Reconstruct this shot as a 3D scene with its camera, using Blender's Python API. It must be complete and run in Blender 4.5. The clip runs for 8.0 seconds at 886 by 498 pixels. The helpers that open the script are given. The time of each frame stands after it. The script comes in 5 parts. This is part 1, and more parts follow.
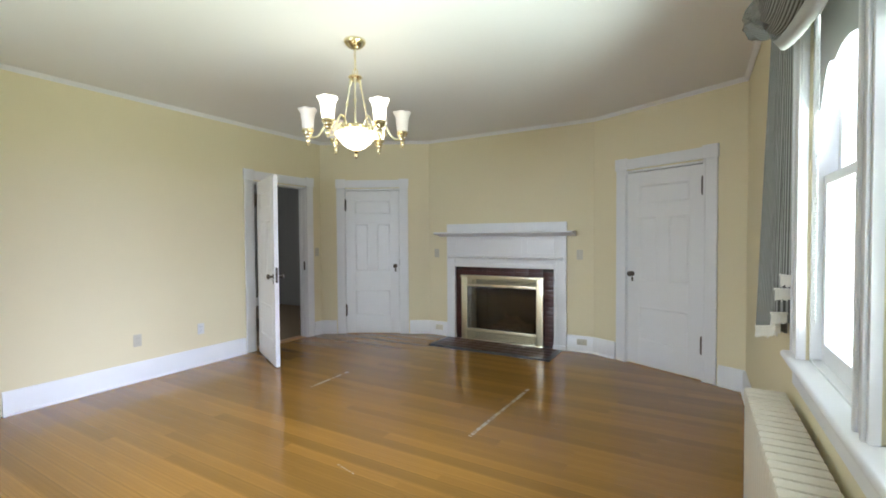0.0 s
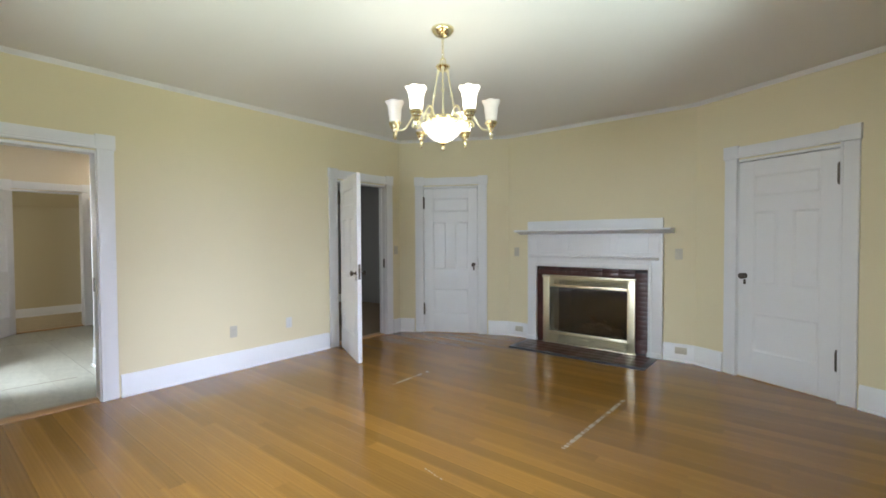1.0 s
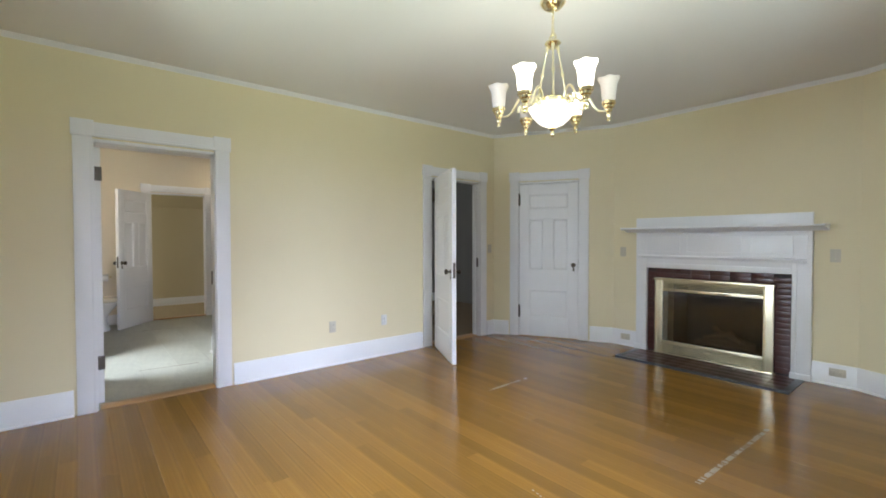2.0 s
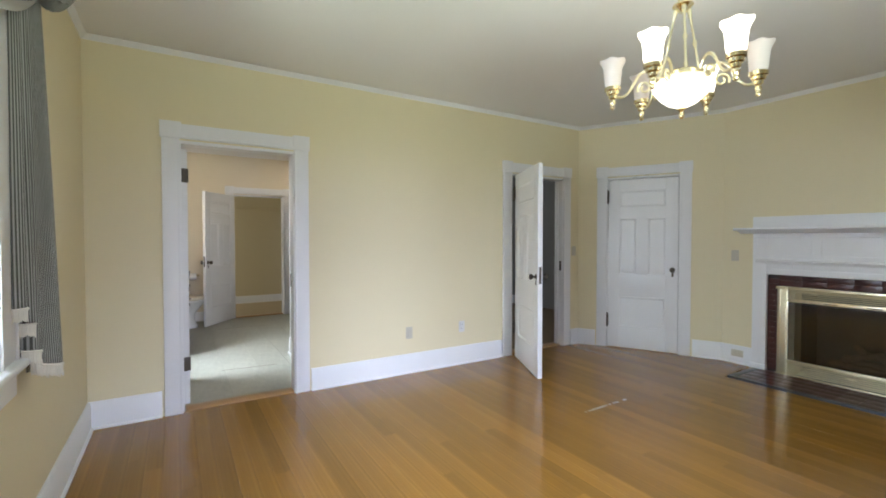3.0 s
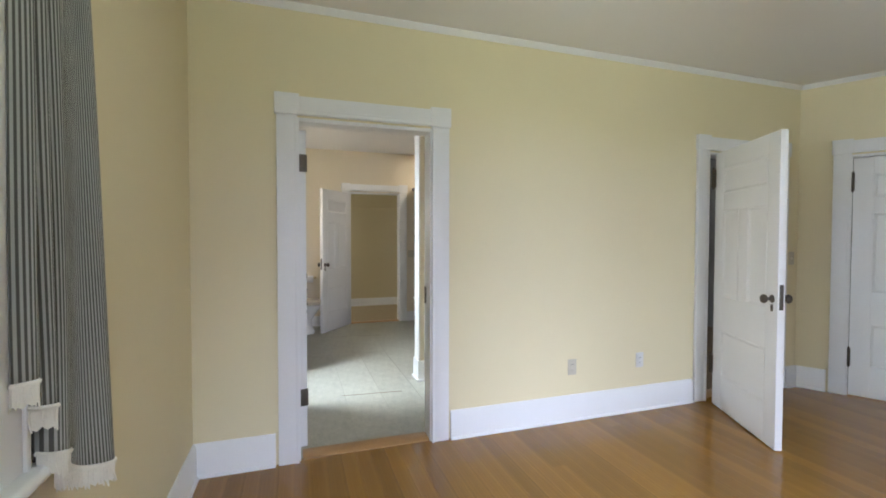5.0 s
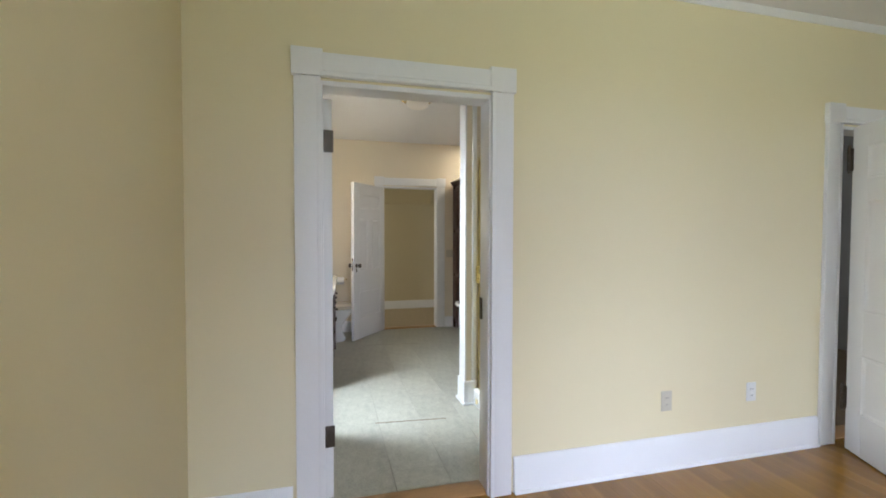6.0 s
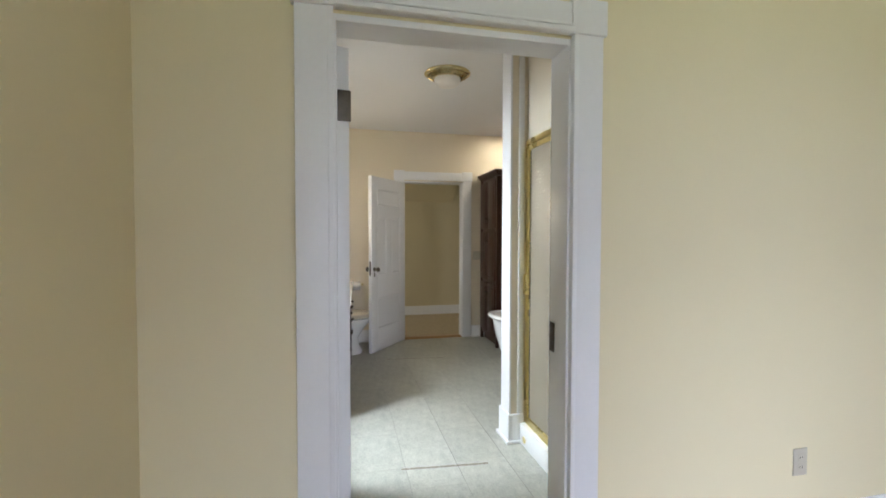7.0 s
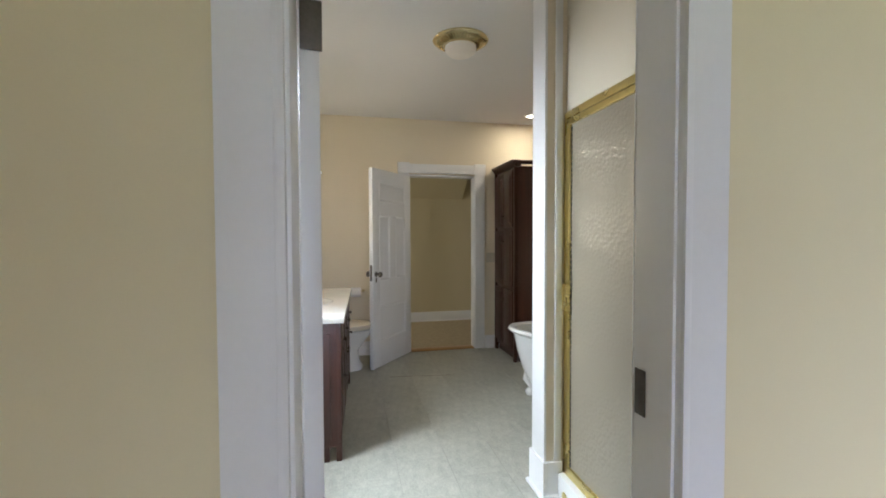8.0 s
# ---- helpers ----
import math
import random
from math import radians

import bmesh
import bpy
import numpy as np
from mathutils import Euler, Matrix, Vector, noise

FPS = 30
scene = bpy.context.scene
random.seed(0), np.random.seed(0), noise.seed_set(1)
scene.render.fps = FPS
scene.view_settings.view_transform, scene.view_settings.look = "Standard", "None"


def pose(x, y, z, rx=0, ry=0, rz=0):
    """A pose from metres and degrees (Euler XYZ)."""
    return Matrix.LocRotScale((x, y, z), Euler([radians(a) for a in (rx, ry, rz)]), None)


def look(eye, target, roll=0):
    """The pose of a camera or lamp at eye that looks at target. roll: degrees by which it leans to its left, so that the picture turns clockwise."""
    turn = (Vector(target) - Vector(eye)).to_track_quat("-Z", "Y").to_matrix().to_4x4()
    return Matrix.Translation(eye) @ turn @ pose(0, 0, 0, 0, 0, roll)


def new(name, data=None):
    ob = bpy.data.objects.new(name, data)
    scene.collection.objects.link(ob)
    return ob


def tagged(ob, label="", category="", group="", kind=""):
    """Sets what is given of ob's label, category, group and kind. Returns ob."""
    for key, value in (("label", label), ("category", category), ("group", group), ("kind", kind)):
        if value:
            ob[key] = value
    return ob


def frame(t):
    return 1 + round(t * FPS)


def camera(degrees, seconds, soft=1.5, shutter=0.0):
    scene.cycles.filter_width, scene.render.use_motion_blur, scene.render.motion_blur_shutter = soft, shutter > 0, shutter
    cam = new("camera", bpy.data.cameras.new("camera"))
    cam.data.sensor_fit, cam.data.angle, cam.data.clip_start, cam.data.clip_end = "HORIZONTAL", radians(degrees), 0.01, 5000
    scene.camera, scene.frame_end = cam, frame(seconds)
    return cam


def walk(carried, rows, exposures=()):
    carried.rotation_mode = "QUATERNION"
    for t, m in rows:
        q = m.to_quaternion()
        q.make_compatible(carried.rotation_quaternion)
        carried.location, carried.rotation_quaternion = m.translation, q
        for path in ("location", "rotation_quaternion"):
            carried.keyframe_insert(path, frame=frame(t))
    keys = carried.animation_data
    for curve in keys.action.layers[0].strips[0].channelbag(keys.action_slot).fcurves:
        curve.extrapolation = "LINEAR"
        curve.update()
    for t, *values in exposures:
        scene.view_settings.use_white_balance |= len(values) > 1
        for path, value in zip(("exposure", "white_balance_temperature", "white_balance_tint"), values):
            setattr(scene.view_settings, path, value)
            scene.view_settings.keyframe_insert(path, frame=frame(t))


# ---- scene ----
cam = camera(90.6, 8.0, soft=1.8)
PATH = [
    (0, (-1.473, 0.725, 1.365), (-2.476, 2.455, 1.312), -0.4),
    (0.5, (-1.558, 0.746, 1.341), (-2.689, 2.395, 1.293), -0.4),
    (1, (-1.666, 0.783, 1.333), (-2.929, 2.333, 1.284), -0.3),
    (1.5, (-1.776, 0.829, 1.321), (-3.184, 2.248, 1.271), -0.2),
    (2, (-1.897, 0.87, 1.303), (-3.438, 2.144, 1.258), -0.1),
    (3.5, (-2.507, 0.927, 1.337), (-4.273, 1.864, 1.286), -0.0),
    (4, (-2.776, 0.931, 1.344), (-4.595, 1.761, 1.291), -0.0),
    (4.5, (-3.065, 0.917, 1.347), (-4.925, 1.65, 1.296), 0.0),
    (5, (-3.365, 0.934, 1.354), (-5.26, 1.572, 1.301), 0.1),
    (6.5, (-4.34, 0.99, 1.349), (-6.284, 1.457, 1.287), 0.1),
    (7, (-4.66, 0.977, 1.357), (-6.609, 1.421, 1.295), 0.1),
    (7.5, (-4.961, 1.012, 1.358), (-6.913, 1.443, 1.297), -0.1),
    (8, (-5.265, 1.061, 1.357), (-7.22, 1.48, 1.294), -0.2),
]
walk(cam, [(t, look(eye, target, roll)) for t, eye, target, roll in PATH], [(0.0, 0.0, 6000, 8), (2.0, -0.07, 6000, 8), (4.5, -0.07, 6000, 8), (6.5, -0.08, 6000, 8), (8.0, -0.30, 6000, 8)])

# ---- world, sun, window light ----
world = bpy.data.worlds.new("sky")
scene.world = world
world.use_nodes = True
wn = world.node_tree
sky = wn.nodes.new("ShaderNodeTexSky")
sky.sky_type, sky.sun_disc = 'NISHITA', False
sky.sun_elevation, sky.sun_rotation = radians(42), radians(150)
wn.links.new(sky.outputs[0], wn.nodes["Background"].inputs[0])
wn.nodes["Background"].inputs[1].default_value = 0.15


def lamp(name, kind, m, energy, color, **kw):
    d = bpy.data.lights.new(name, kind)
    d.energy, d.color = energy, color
    if kind == 'AREA':
        d.shape, d.size, d.size_y = 'RECTANGLE', kw["sx"], kw["sy"]
    if kind == 'SUN':
        d.angle = kw["angle"]
    if kind == 'POINT':
        d.shadow_soft_size = kw["soft"]
    ob = new(name, d)
    ob.matrix_world = m
    return ob


lamp("sun", 'SUN', look((3, -8, 9), (-3, 2, 0)), 0.6, (1.0, 0.96, 0.9), angle=radians(12))
DAY = (0.74, 0.78, 1.0)
GARDEN = (0.94, 1.0, 0.76)
SKYLIT = (0.82, 0.885, 1.0)
LEAF = (0.88, 0.98, 0.84)
# sky light falling through the paired east window, the south window and the bathroom window; light thrown up from the ground
lamp("window_daylight", 'AREA', look((2.6, 1.9, 2.9), (-3.6, 2.5, 1.0)), 1330, DAY, sx=2.2, sy=2.6)
lamp("ground_light", 'AREA', look((0.35, 2.15, 0.2), (-3.2, 2.9, 2.76)), 640, LEAF, sx=2.6, sy=1.4)
lamp("window_daylight", 'AREA', look((-3.4, -1.3, 2.1), (-3.2, 5.0, 0.6)), 500, SKYLIT, sx=2.8, sy=2.0)
lamp("ground_light", 'AREA', look((-3.4, -1.0, 0.2), (-3.2, 4.0, 2.76)), 190, GARDEN, sx=2.4, sy=1.2)
lamp("bath_daylight", 'AREA', look((-7.45, 0.02, 2.22), (-7.6, 1.5, 0.0)), 235, (0.90, 0.95, 1.0), sx=0.7, sy=0.9)
lamp("recessed_lamp", 'AREA', pose(-9.90, 3.08, 2.675), 8, (1.0, 0.84, 0.62), sx=0.1, sy=0.1)
lamp("vanity_lamp", 'POINT', pose(-9.0, 0.762, 1.72), 12, (1.0, 0.86, 0.66), soft=0.05)
# fill lamp added inside the hall, which has no window here
lamp("hall_fill", 'AREA', look((-11.0, 0.25, 1.6), (-11.4, 2.0, 0.8)), 11, (1.0, 0.97, 0.88), sx=0.6, sy=1.2)

# fill lamp added to lift the side room; no window stands behind it
lamp("side_room_fill", 'AREA', look((-7.6, 4.15, 1.7), (-7.9, 6.0, 0.6)), 14, (1.0, 0.96, 0.88), sx=0.8, sy=1.2)

# ---- materials ----


def mat(name, base, rough=0.5, metal=0.0, var=0.06, scale=3.0, fine=60.0, bump=0.02, spec=0.5, coat=0.0, stretch=(1, 1, 1), rand=0.0, tint=None):
    """A surface with cloudy variation, fine grain and relief."""
    m = bpy.data.materials.new(name)
    m.use_nodes = True
    nt = m.node_tree
    b = nt.nodes["Principled BSDF"]
    b.inputs["Metallic"].default_value = metal
    b.inputs["Specular IOR Level"].default_value = spec
    b.inputs["Coat Weight"].default_value = coat
    b.inputs["Coat Roughness"].default_value = 0.12
    co = nt.nodes.new("ShaderNodeTexCoord")
    mp = nt.nodes.new("ShaderNodeMapping")
    mp.inputs["Scale"].default_value = stretch
    nt.links.new(co.outputs["Object"], mp.inputs[0])
    n1 = nt.nodes.new("ShaderNodeTexNoise")
    n1.inputs["Scale"].default_value, n1.inputs["Detail"].default_value = scale, 4
    n2 = nt.nodes.new("ShaderNodeTexNoise")
    n2.inputs["Scale"].default_value, n2.inputs["Detail"].default_value = fine, 3
    for n in (n1, n2):
        nt.links.new(mp.outputs[0], n.inputs["Vector"])
    ramp = nt.nodes.new("ShaderNodeValToRGB")
    t = tint or base
    ramp.color_ramp.elements[0].position, ramp.color_ramp.elements[1].position = 0.3, 0.7
    ramp.color_ramp.elements[0].color = (*[c * (1 - var) for c in t], 1)
    ramp.color_ramp.elements[1].color = (*[min(1, c * (1 + var)) for c in base], 1)
    mixv = nt.nodes.new("ShaderNodeMath")
    mixv.operation = 'MULTIPLY_ADD'
    nt.links.new(n2.outputs["Fac"], mixv.inputs[0])
    mixv.inputs[1].default_value = 0.4
    add = nt.nodes.new("ShaderNodeMath")
    add.operation = 'MULTIPLY'
    add.inputs[1].default_value = 0.6
    nt.links.new(n1.outputs["Fac"], add.inputs[0])
    nt.links.new(add.outputs[0], mixv.inputs[2])
    nt.links.new(mixv.outputs[0], ramp.inputs[0])
    col = ramp.outputs[0]
    if rand:
        oi = nt.nodes.new("ShaderNodeObjectInfo")
        mr = nt.nodes.new("ShaderNodeMapRange")
        mr.inputs["To Min"].default_value, mr.inputs["To Max"].default_value = 1 - rand, 1 + rand
        nt.links.new(oi.outputs["Random"], mr.inputs["Value"])
        hs = nt.nodes.new("ShaderNodeHueSaturation")
        nt.links.new(mr.outputs[0], hs.inputs["Value"])
        nt.links.new(col, hs.inputs["Color"])
        col = hs.outputs[0]
    nt.links.new(col, b.inputs["Base Color"])
    rr = nt.nodes.new("ShaderNodeMapRange")
    rr.inputs["To Min"].default_value, rr.inputs["To Max"].default_value = max(0.02, rough * 0.8), min(1, rough * 1.2)
    nt.links.new(n1.outputs["Fac"], rr.inputs["Value"])
    nt.links.new(rr.outputs[0], b.inputs["Roughness"])
    if bump:
        bp = nt.nodes.new("ShaderNodeBump")
        bp.inputs["Strength"].default_value, bp.inputs["Distance"].default_value = bump * 5, 0.004
        nt.links.new(n2.outputs["Fac"], bp.inputs["Height"])
        nt.links.new(bp.outputs[0], b.inputs["Normal"])
    return m


def wood_floor():
    """Varnished fir strips: long grain, one tone for each board, worn gloss."""
    m = mat("fir_floor", (0.305, 0.158, 0.030), 0.17, spec=0.36, var=0.09, scale=1.6, fine=16.0, bump=0.004, stretch=(0.35, 3.5, 3.5), rand=0.15, tint=(0.25, 0.122, 0.022))
    nt = m.node_tree
    b = nt.nodes["Principled BSDF"]
    b.inputs["Coat Weight"].default_value = 0.12
    b.inputs["Coat Roughness"].default_value = 0.1
    return m


def glow(name, color, strength, base=(0.9, 0.88, 0.84)):
    m = mat(name, base, 0.4, var=0.03, bump=0)
    b = m.node_tree.nodes["Principled BSDF"]
    b.inputs["Emission Color"].default_value = (*color, 1)
    b.inputs["Emission Strength"].default_value = strength
    return m


def glass_mat(name, tint, gloss=0.06, rough=0.0, bumpy=0.0, milk=0.0):
    """A thin pane: clear straight through, with a mirror sheen."""
    m = bpy.data.materials.new(name)
    m.use_nodes = True
    nt = m.node_tree
    nt.nodes.remove(nt.nodes["Principled BSDF"])
    out = nt.nodes["Material Output"]
    tr = nt.nodes.new("ShaderNodeBsdfTransparent")
    tr.inputs[0].default_value = (*tint, 1)
    gl = nt.nodes.new("ShaderNodeBsdfGlossy")
    gl.inputs["Roughness"].default_value = rough
    lw = nt.nodes.new("ShaderNodeLayerWeight")
    lw.inputs[0].default_value = 0.5
    pw = nt.nodes.new("ShaderNodeMath")
    pw.operation = 'POWER'
    pw.inputs[1].default_value = 4.5
    nt.links.new(lw.outputs["Facing"], pw.inputs[0])
    fr = nt.nodes.new("ShaderNodeMath")
    fr.operation = 'MULTIPLY_ADD'
    fr.inputs[1].default_value, fr.inputs[2].default_value = 0.6, gloss
    nt.links.new(pw.outputs[0], fr.inputs[0])
    mx = nt.nodes.new("ShaderNodeMixShader")
    nt.links.new(fr.outputs[0], mx.inputs[0])
    first = tr
    if milk:
        df = nt.nodes.new("ShaderNodeBsdfDiffuse")
        df.inputs[0].default_value = (0.66, 0.59, 0.47, 1)
        tl = nt.nodes.new("ShaderNodeBsdfTranslucent")
        tl.inputs[0].default_value = (0.66, 0.59, 0.47, 1)
        ad = nt.nodes.new("ShaderNodeMixShader")
        ad.inputs[0].default_value = 0.5
        nt.links.new(df.outputs[0], ad.inputs[1])
        nt.links.new(tl.outputs[0], ad.inputs[2])
        mm = nt.nodes.new("ShaderNodeMixShader")
        mm.inputs[0].default_value = milk
        nt.links.new(tr.outputs[0], mm.inputs[1])
        nt.links.new(ad.outputs[0], mm.inputs[2])
        first = mm
    nt.links.new(first.outputs[0], mx.inputs[1])
    nt.links.new(gl.outputs[0], mx.inputs[2])
    if bumpy:
        co = nt.nodes.new("ShaderNodeTexCoord")
        vo = nt.nodes.new("ShaderNodeTexVoronoi")
        vo.inputs["Scale"].default_value = 55
        nt.links.new(co.outputs["Object"], vo.inputs["Vector"])
        bp = nt.nodes.new("ShaderNodeBump")
        bp.inputs["Strength"].default_value, bp.inputs["Distance"].default_value = bumpy, 0.01
        nt.links.new(vo.outputs["Distance"], bp.inputs["Height"])
        nt.links.new(bp.outputs[0], gl.inputs["Normal"])
    nt.links.new(mx.outputs[0], out.inputs[0])
    return m


def stripes_mat():
    """Ticking: grey-green and cream woven stripes that follow the cloth's own u."""
    m = mat("striped_ticking", (0.30, 0.31, 0.28), 0.85, var=0.08, scale=8, fine=300, bump=0.04, spec=0.2)
    nt = m.node_tree
    b = nt.nodes["Principled BSDF"]
    uv = nt.nodes.new("ShaderNodeUVMap")
    uv.uv_map = "cloth"
    w = nt.nodes.new("ShaderNodeTexWave")
    w.wave_type, w.bands_direction = 'BANDS', 'X'
    w.inputs["Scale"].default_value = 42.0
    nt.links.new(uv.outputs[0], w.inputs["Vector"])
    rp = nt.nodes.new("ShaderNodeValToRGB")
    rp.color_ramp.elements[0].position, rp.color_ramp.elements[1].position = 0.42, 0.58
    rp.color_ramp.elements[0].color = (0.095, 0.095, 0.085, 1)
    rp.color_ramp.elements[1].color = (0.39, 0.395, 0.365, 1)
    nt.links.new(w.outputs["Fac"], rp.inputs[0])
    nt.links.new(rp.outputs[0], b.inputs["Base Color"])
    return m


def logs_mat():
    return mat("ceramic_log", (0.22, 0.16, 0.11), 0.9, var=0.45, scale=14, fine=70, bump=0.12)


YELLOW = mat("yellow_wall_paint", (0.77, 0.69, 0.47), 0.6, var=0.018, scale=1.3, fine=180, bump=0.012, spec=0.3)
CREAM = mat("cream_wall_paint", (0.76, 0.68, 0.54), 0.6, var=0.018, scale=1.3, fine=180, bump=0.012, spec=0.3)
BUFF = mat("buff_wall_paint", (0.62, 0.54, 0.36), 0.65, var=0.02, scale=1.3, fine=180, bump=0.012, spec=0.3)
# dark grey for the side room's shell and the back faces of walls
GREY = mat("dark_grey_wall", (0.30, 0.30, 0.29), 0.65, var=0.03, scale=1.3, fine=160, bump=0.012, spec=0.3)
CEIL = mat("white_ceiling_paint", (0.79, 0.78, 0.785), 0.8, var=0.015, scale=1.0, fine=150, bump=0.015, spec=0.2)
WHITE = mat("white_gloss_paint", (0.81, 0.81, 0.82), 0.32, var=0.02, scale=4, fine=90, bump=0.008)
WORN = mat("worn_white_paint", (0.80, 0.80, 0.81), 0.36, var=0.02, scale=4, fine=70, bump=0.008)
FIR = wood_floor()
OAK = mat("oak_threshold", (0.42, 0.24, 0.10), 0.35, var=0.2, scale=2, fine=30, bump=0.01, stretch=(6, 0.5, 6))
VINYL = mat("grey_vinyl_tile", (0.41, 0.41, 0.355), 0.4, var=0.2, scale=7, fine=28, bump=0.012, rand=0.06)
GROUT = mat("tile_joint", (0.36, 0.36, 0.32), 0.7, var=0.08)
CARPET = mat("beige_carpet", (0.46, 0.38, 0.26), 0.95, var=0.14, scale=20, fine=140, bump=0.2, spec=0.1)
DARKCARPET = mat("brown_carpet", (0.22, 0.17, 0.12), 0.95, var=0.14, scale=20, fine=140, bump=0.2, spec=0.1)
BRASS = mat("polished_brass", (0.84, 0.76, 0.50), 0.2, 1.0, var=0.02, scale=6, fine=90, bump=0)
SATIN = mat("satin_brass", (0.84, 0.78, 0.56), 0.33, 1.0, var=0.02, scale=6, fine=90, bump=0)
GOLD = mat("gold_anodised_frame", (0.70, 0.58, 0.24), 0.28, 1.0, var=0.03, scale=6, bump=0)
DARKBRASS = mat("aged_brass", (0.62, 0.52, 0.30), 0.13, 1.0, var=0.04, scale=8, fine=90, bump=0)
IRON = mat("dark_bronze", (0.10, 0.085, 0.07), 0.42, 0.8, var=0.2, scale=30, fine=120, bump=0.02)
TILE = mat("oxblood_glazed_tile", (0.062, 0.021, 0.017), 0.3, var=0.25, scale=12, fine=40, bump=0.008, rand=0.18)
SLATE = mat("dark_slate_edge", (0.055, 0.058, 0.066), 0.3, var=0.2, scale=10, fine=60, bump=0.02)
# near-black for the firebox lining and the beds under the tiles
NEARBLACK = mat("firebox_lining", (0.05, 0.045, 0.042), 0.85, var=0.3, scale=6, fine=40, bump=0.06)
LOG = logs_mat()
PANE = glass_mat("window_glass", (0.97, 0.98, 0.98))
FIREGLASS = glass_mat("smoked_fire_glass", (0.56, 0.56, 0.55), gloss=0.09)
OBSCURE = glass_mat("obscure_shower_glass", (0.75, 0.74, 0.70), gloss=0.22, rough=0.11, bumpy=0.35, milk=0.75)
STRIPE = stripes_mat()
LINING = mat("cream_curtain_lining", (0.40, 0.40, 0.37), 0.85, var=0.05, scale=9, fine=250, bump=0.03, spec=0.2)
FRINGE = mat("cream_fringe", (0.80, 0.77, 0.69), 0.85, var=0.08, scale=20, fine=200, bump=0.05, spec=0.2)
SHADECLOTH = mat("grey_blind_cloth", (0.50, 0.51, 0.52), 0.85, var=0.04, scale=6, fine=250, bump=0.02, spec=0.2)
RAD = mat("cream_radiator_enamel", (0.72, 0.66, 0.54), 0.38, var=0.04, scale=6, fine=80, bump=0.015)
PLATE = mat("ivory_plate", (0.56, 0.52, 0.42), 0.4, var=0.03)
WPLATE = mat("white_plate", (0.72, 0.71, 0.68), 0.4, var=0.03)
SLOT = mat("dark_slot", (0.03, 0.028, 0.025), 0.6)
TAPE = mat("tape_residue", (0.40, 0.32, 0.21), 0.6, var=0.15, scale=40, fine=200)
SMUDGE = mat("brown_floor_mark", (0.22, 0.18, 0.14), 0.6, var=0.25, scale=30)
PORC = mat("white_porcelain", (0.82, 0.82, 0.81), 0.1, var=0.015, bump=0)
SEATM = mat("cream_toilet_seat", (0.74, 0.68, 0.56), 0.25, var=0.02, bump=0)
MARBLE = mat("white_cultured_marble", (0.82, 0.80, 0.75), 0.18, var=0.05, scale=4, bump=0)
CHERRY = mat("dark_cherry_wood", (0.050, 0.017, 0.010), 0.34, var=0.4, scale=3, fine=30, bump=0.012, stretch=(6, 6, 0.5))
PAPER = mat("white_paper", (0.82, 0.81, 0.78), 0.9, var=0.03)
LIT = glow("lit_frosted_glass", (1.0, 0.87, 0.66), 4.2)
BOWLLIT = glow("lit_alabaster_glass", (1.0, 0.88, 0.68), 2.8)
# shades with their bulbs off still get a faint glow of their own
UNLITGLOW = glow("faint_glow_frosted_glass", (1.0, 0.93, 0.86), 0.06, (0.62, 0.56, 0.53))
DOMEGLASS = glow("dim_dome_glass", (1.0, 0.9, 0.8), 0.06, (0.80, 0.76, 0.70))
SPOT = glow("lit_downlight", (1.0, 0.88, 0.66), 9.0)
SCONCE = glow("lit_sconce_glass", (1.0, 0.9, 0.72), 5.0)
LAWN = mat("lawn", (0.07, 0.11, 0.035), 0.9, var=0.3, scale=3, fine=40, bump=0.1)

# ---- mesh helpers ----


def bm_box(bm, x0, x1, y0, y1, z0, z1, bevel=0.0, mi=0):
    """Adds a block; bevel rounds its edges."""
    r = bmesh.ops.create_cube(bm, size=1.0, matrix=Matrix.Translation(((x0 + x1) / 2, (y0 + y1) / 2, (z0 + z1) / 2)) @ Matrix.Diagonal((abs(x1 - x0), abs(y1 - y0), abs(z1 - z0), 1)))
    vs = r["verts"]
    if mi:
        for f in {f for v in vs for f in v.link_faces}:
            f.material_index = mi
    if bevel:
        es = list({e for v in vs for e in v.link_edges})
        bmesh.ops.bevel(bm, geom=es, offset=bevel, segments=2, affect='EDGES', profile=0.6)
    return bm


def bm_lathe(bm, prof, seg=24, cx=0.0, cy=0.0, wave=0.0, lobes=5, wave_from=0.0):
    """Turns a profile of (radius, height) about z; wave flutes the rim."""
    rings = []
    zmin, zmax = min(p[1] for p in prof), max(p[1] for p in prof)
    for r, z in prof:
        ring = []
        for k in range(seg):
            a = 2 * math.pi * k / seg
            g = max(0.0, ((z - zmin) / max(1e-6, zmax - zmin) - wave_from)) if wave else 0
            rr = r * (1 + wave * g * math.cos(lobes * a))
            ring.append(bm.verts.new((cx + rr * math.cos(a), cy + rr * math.sin(a), z + (wave * g * 0.12 * math.cos(lobes * a) if wave else 0))))
        rings.append(ring)
    for a, b in zip(rings, rings[1:]):
        for k in range(seg):
            f = bm.faces.new((a[k], a[(k + 1) % seg], b[(k + 1) % seg], b[k]))
            f.smooth = True
    return bm


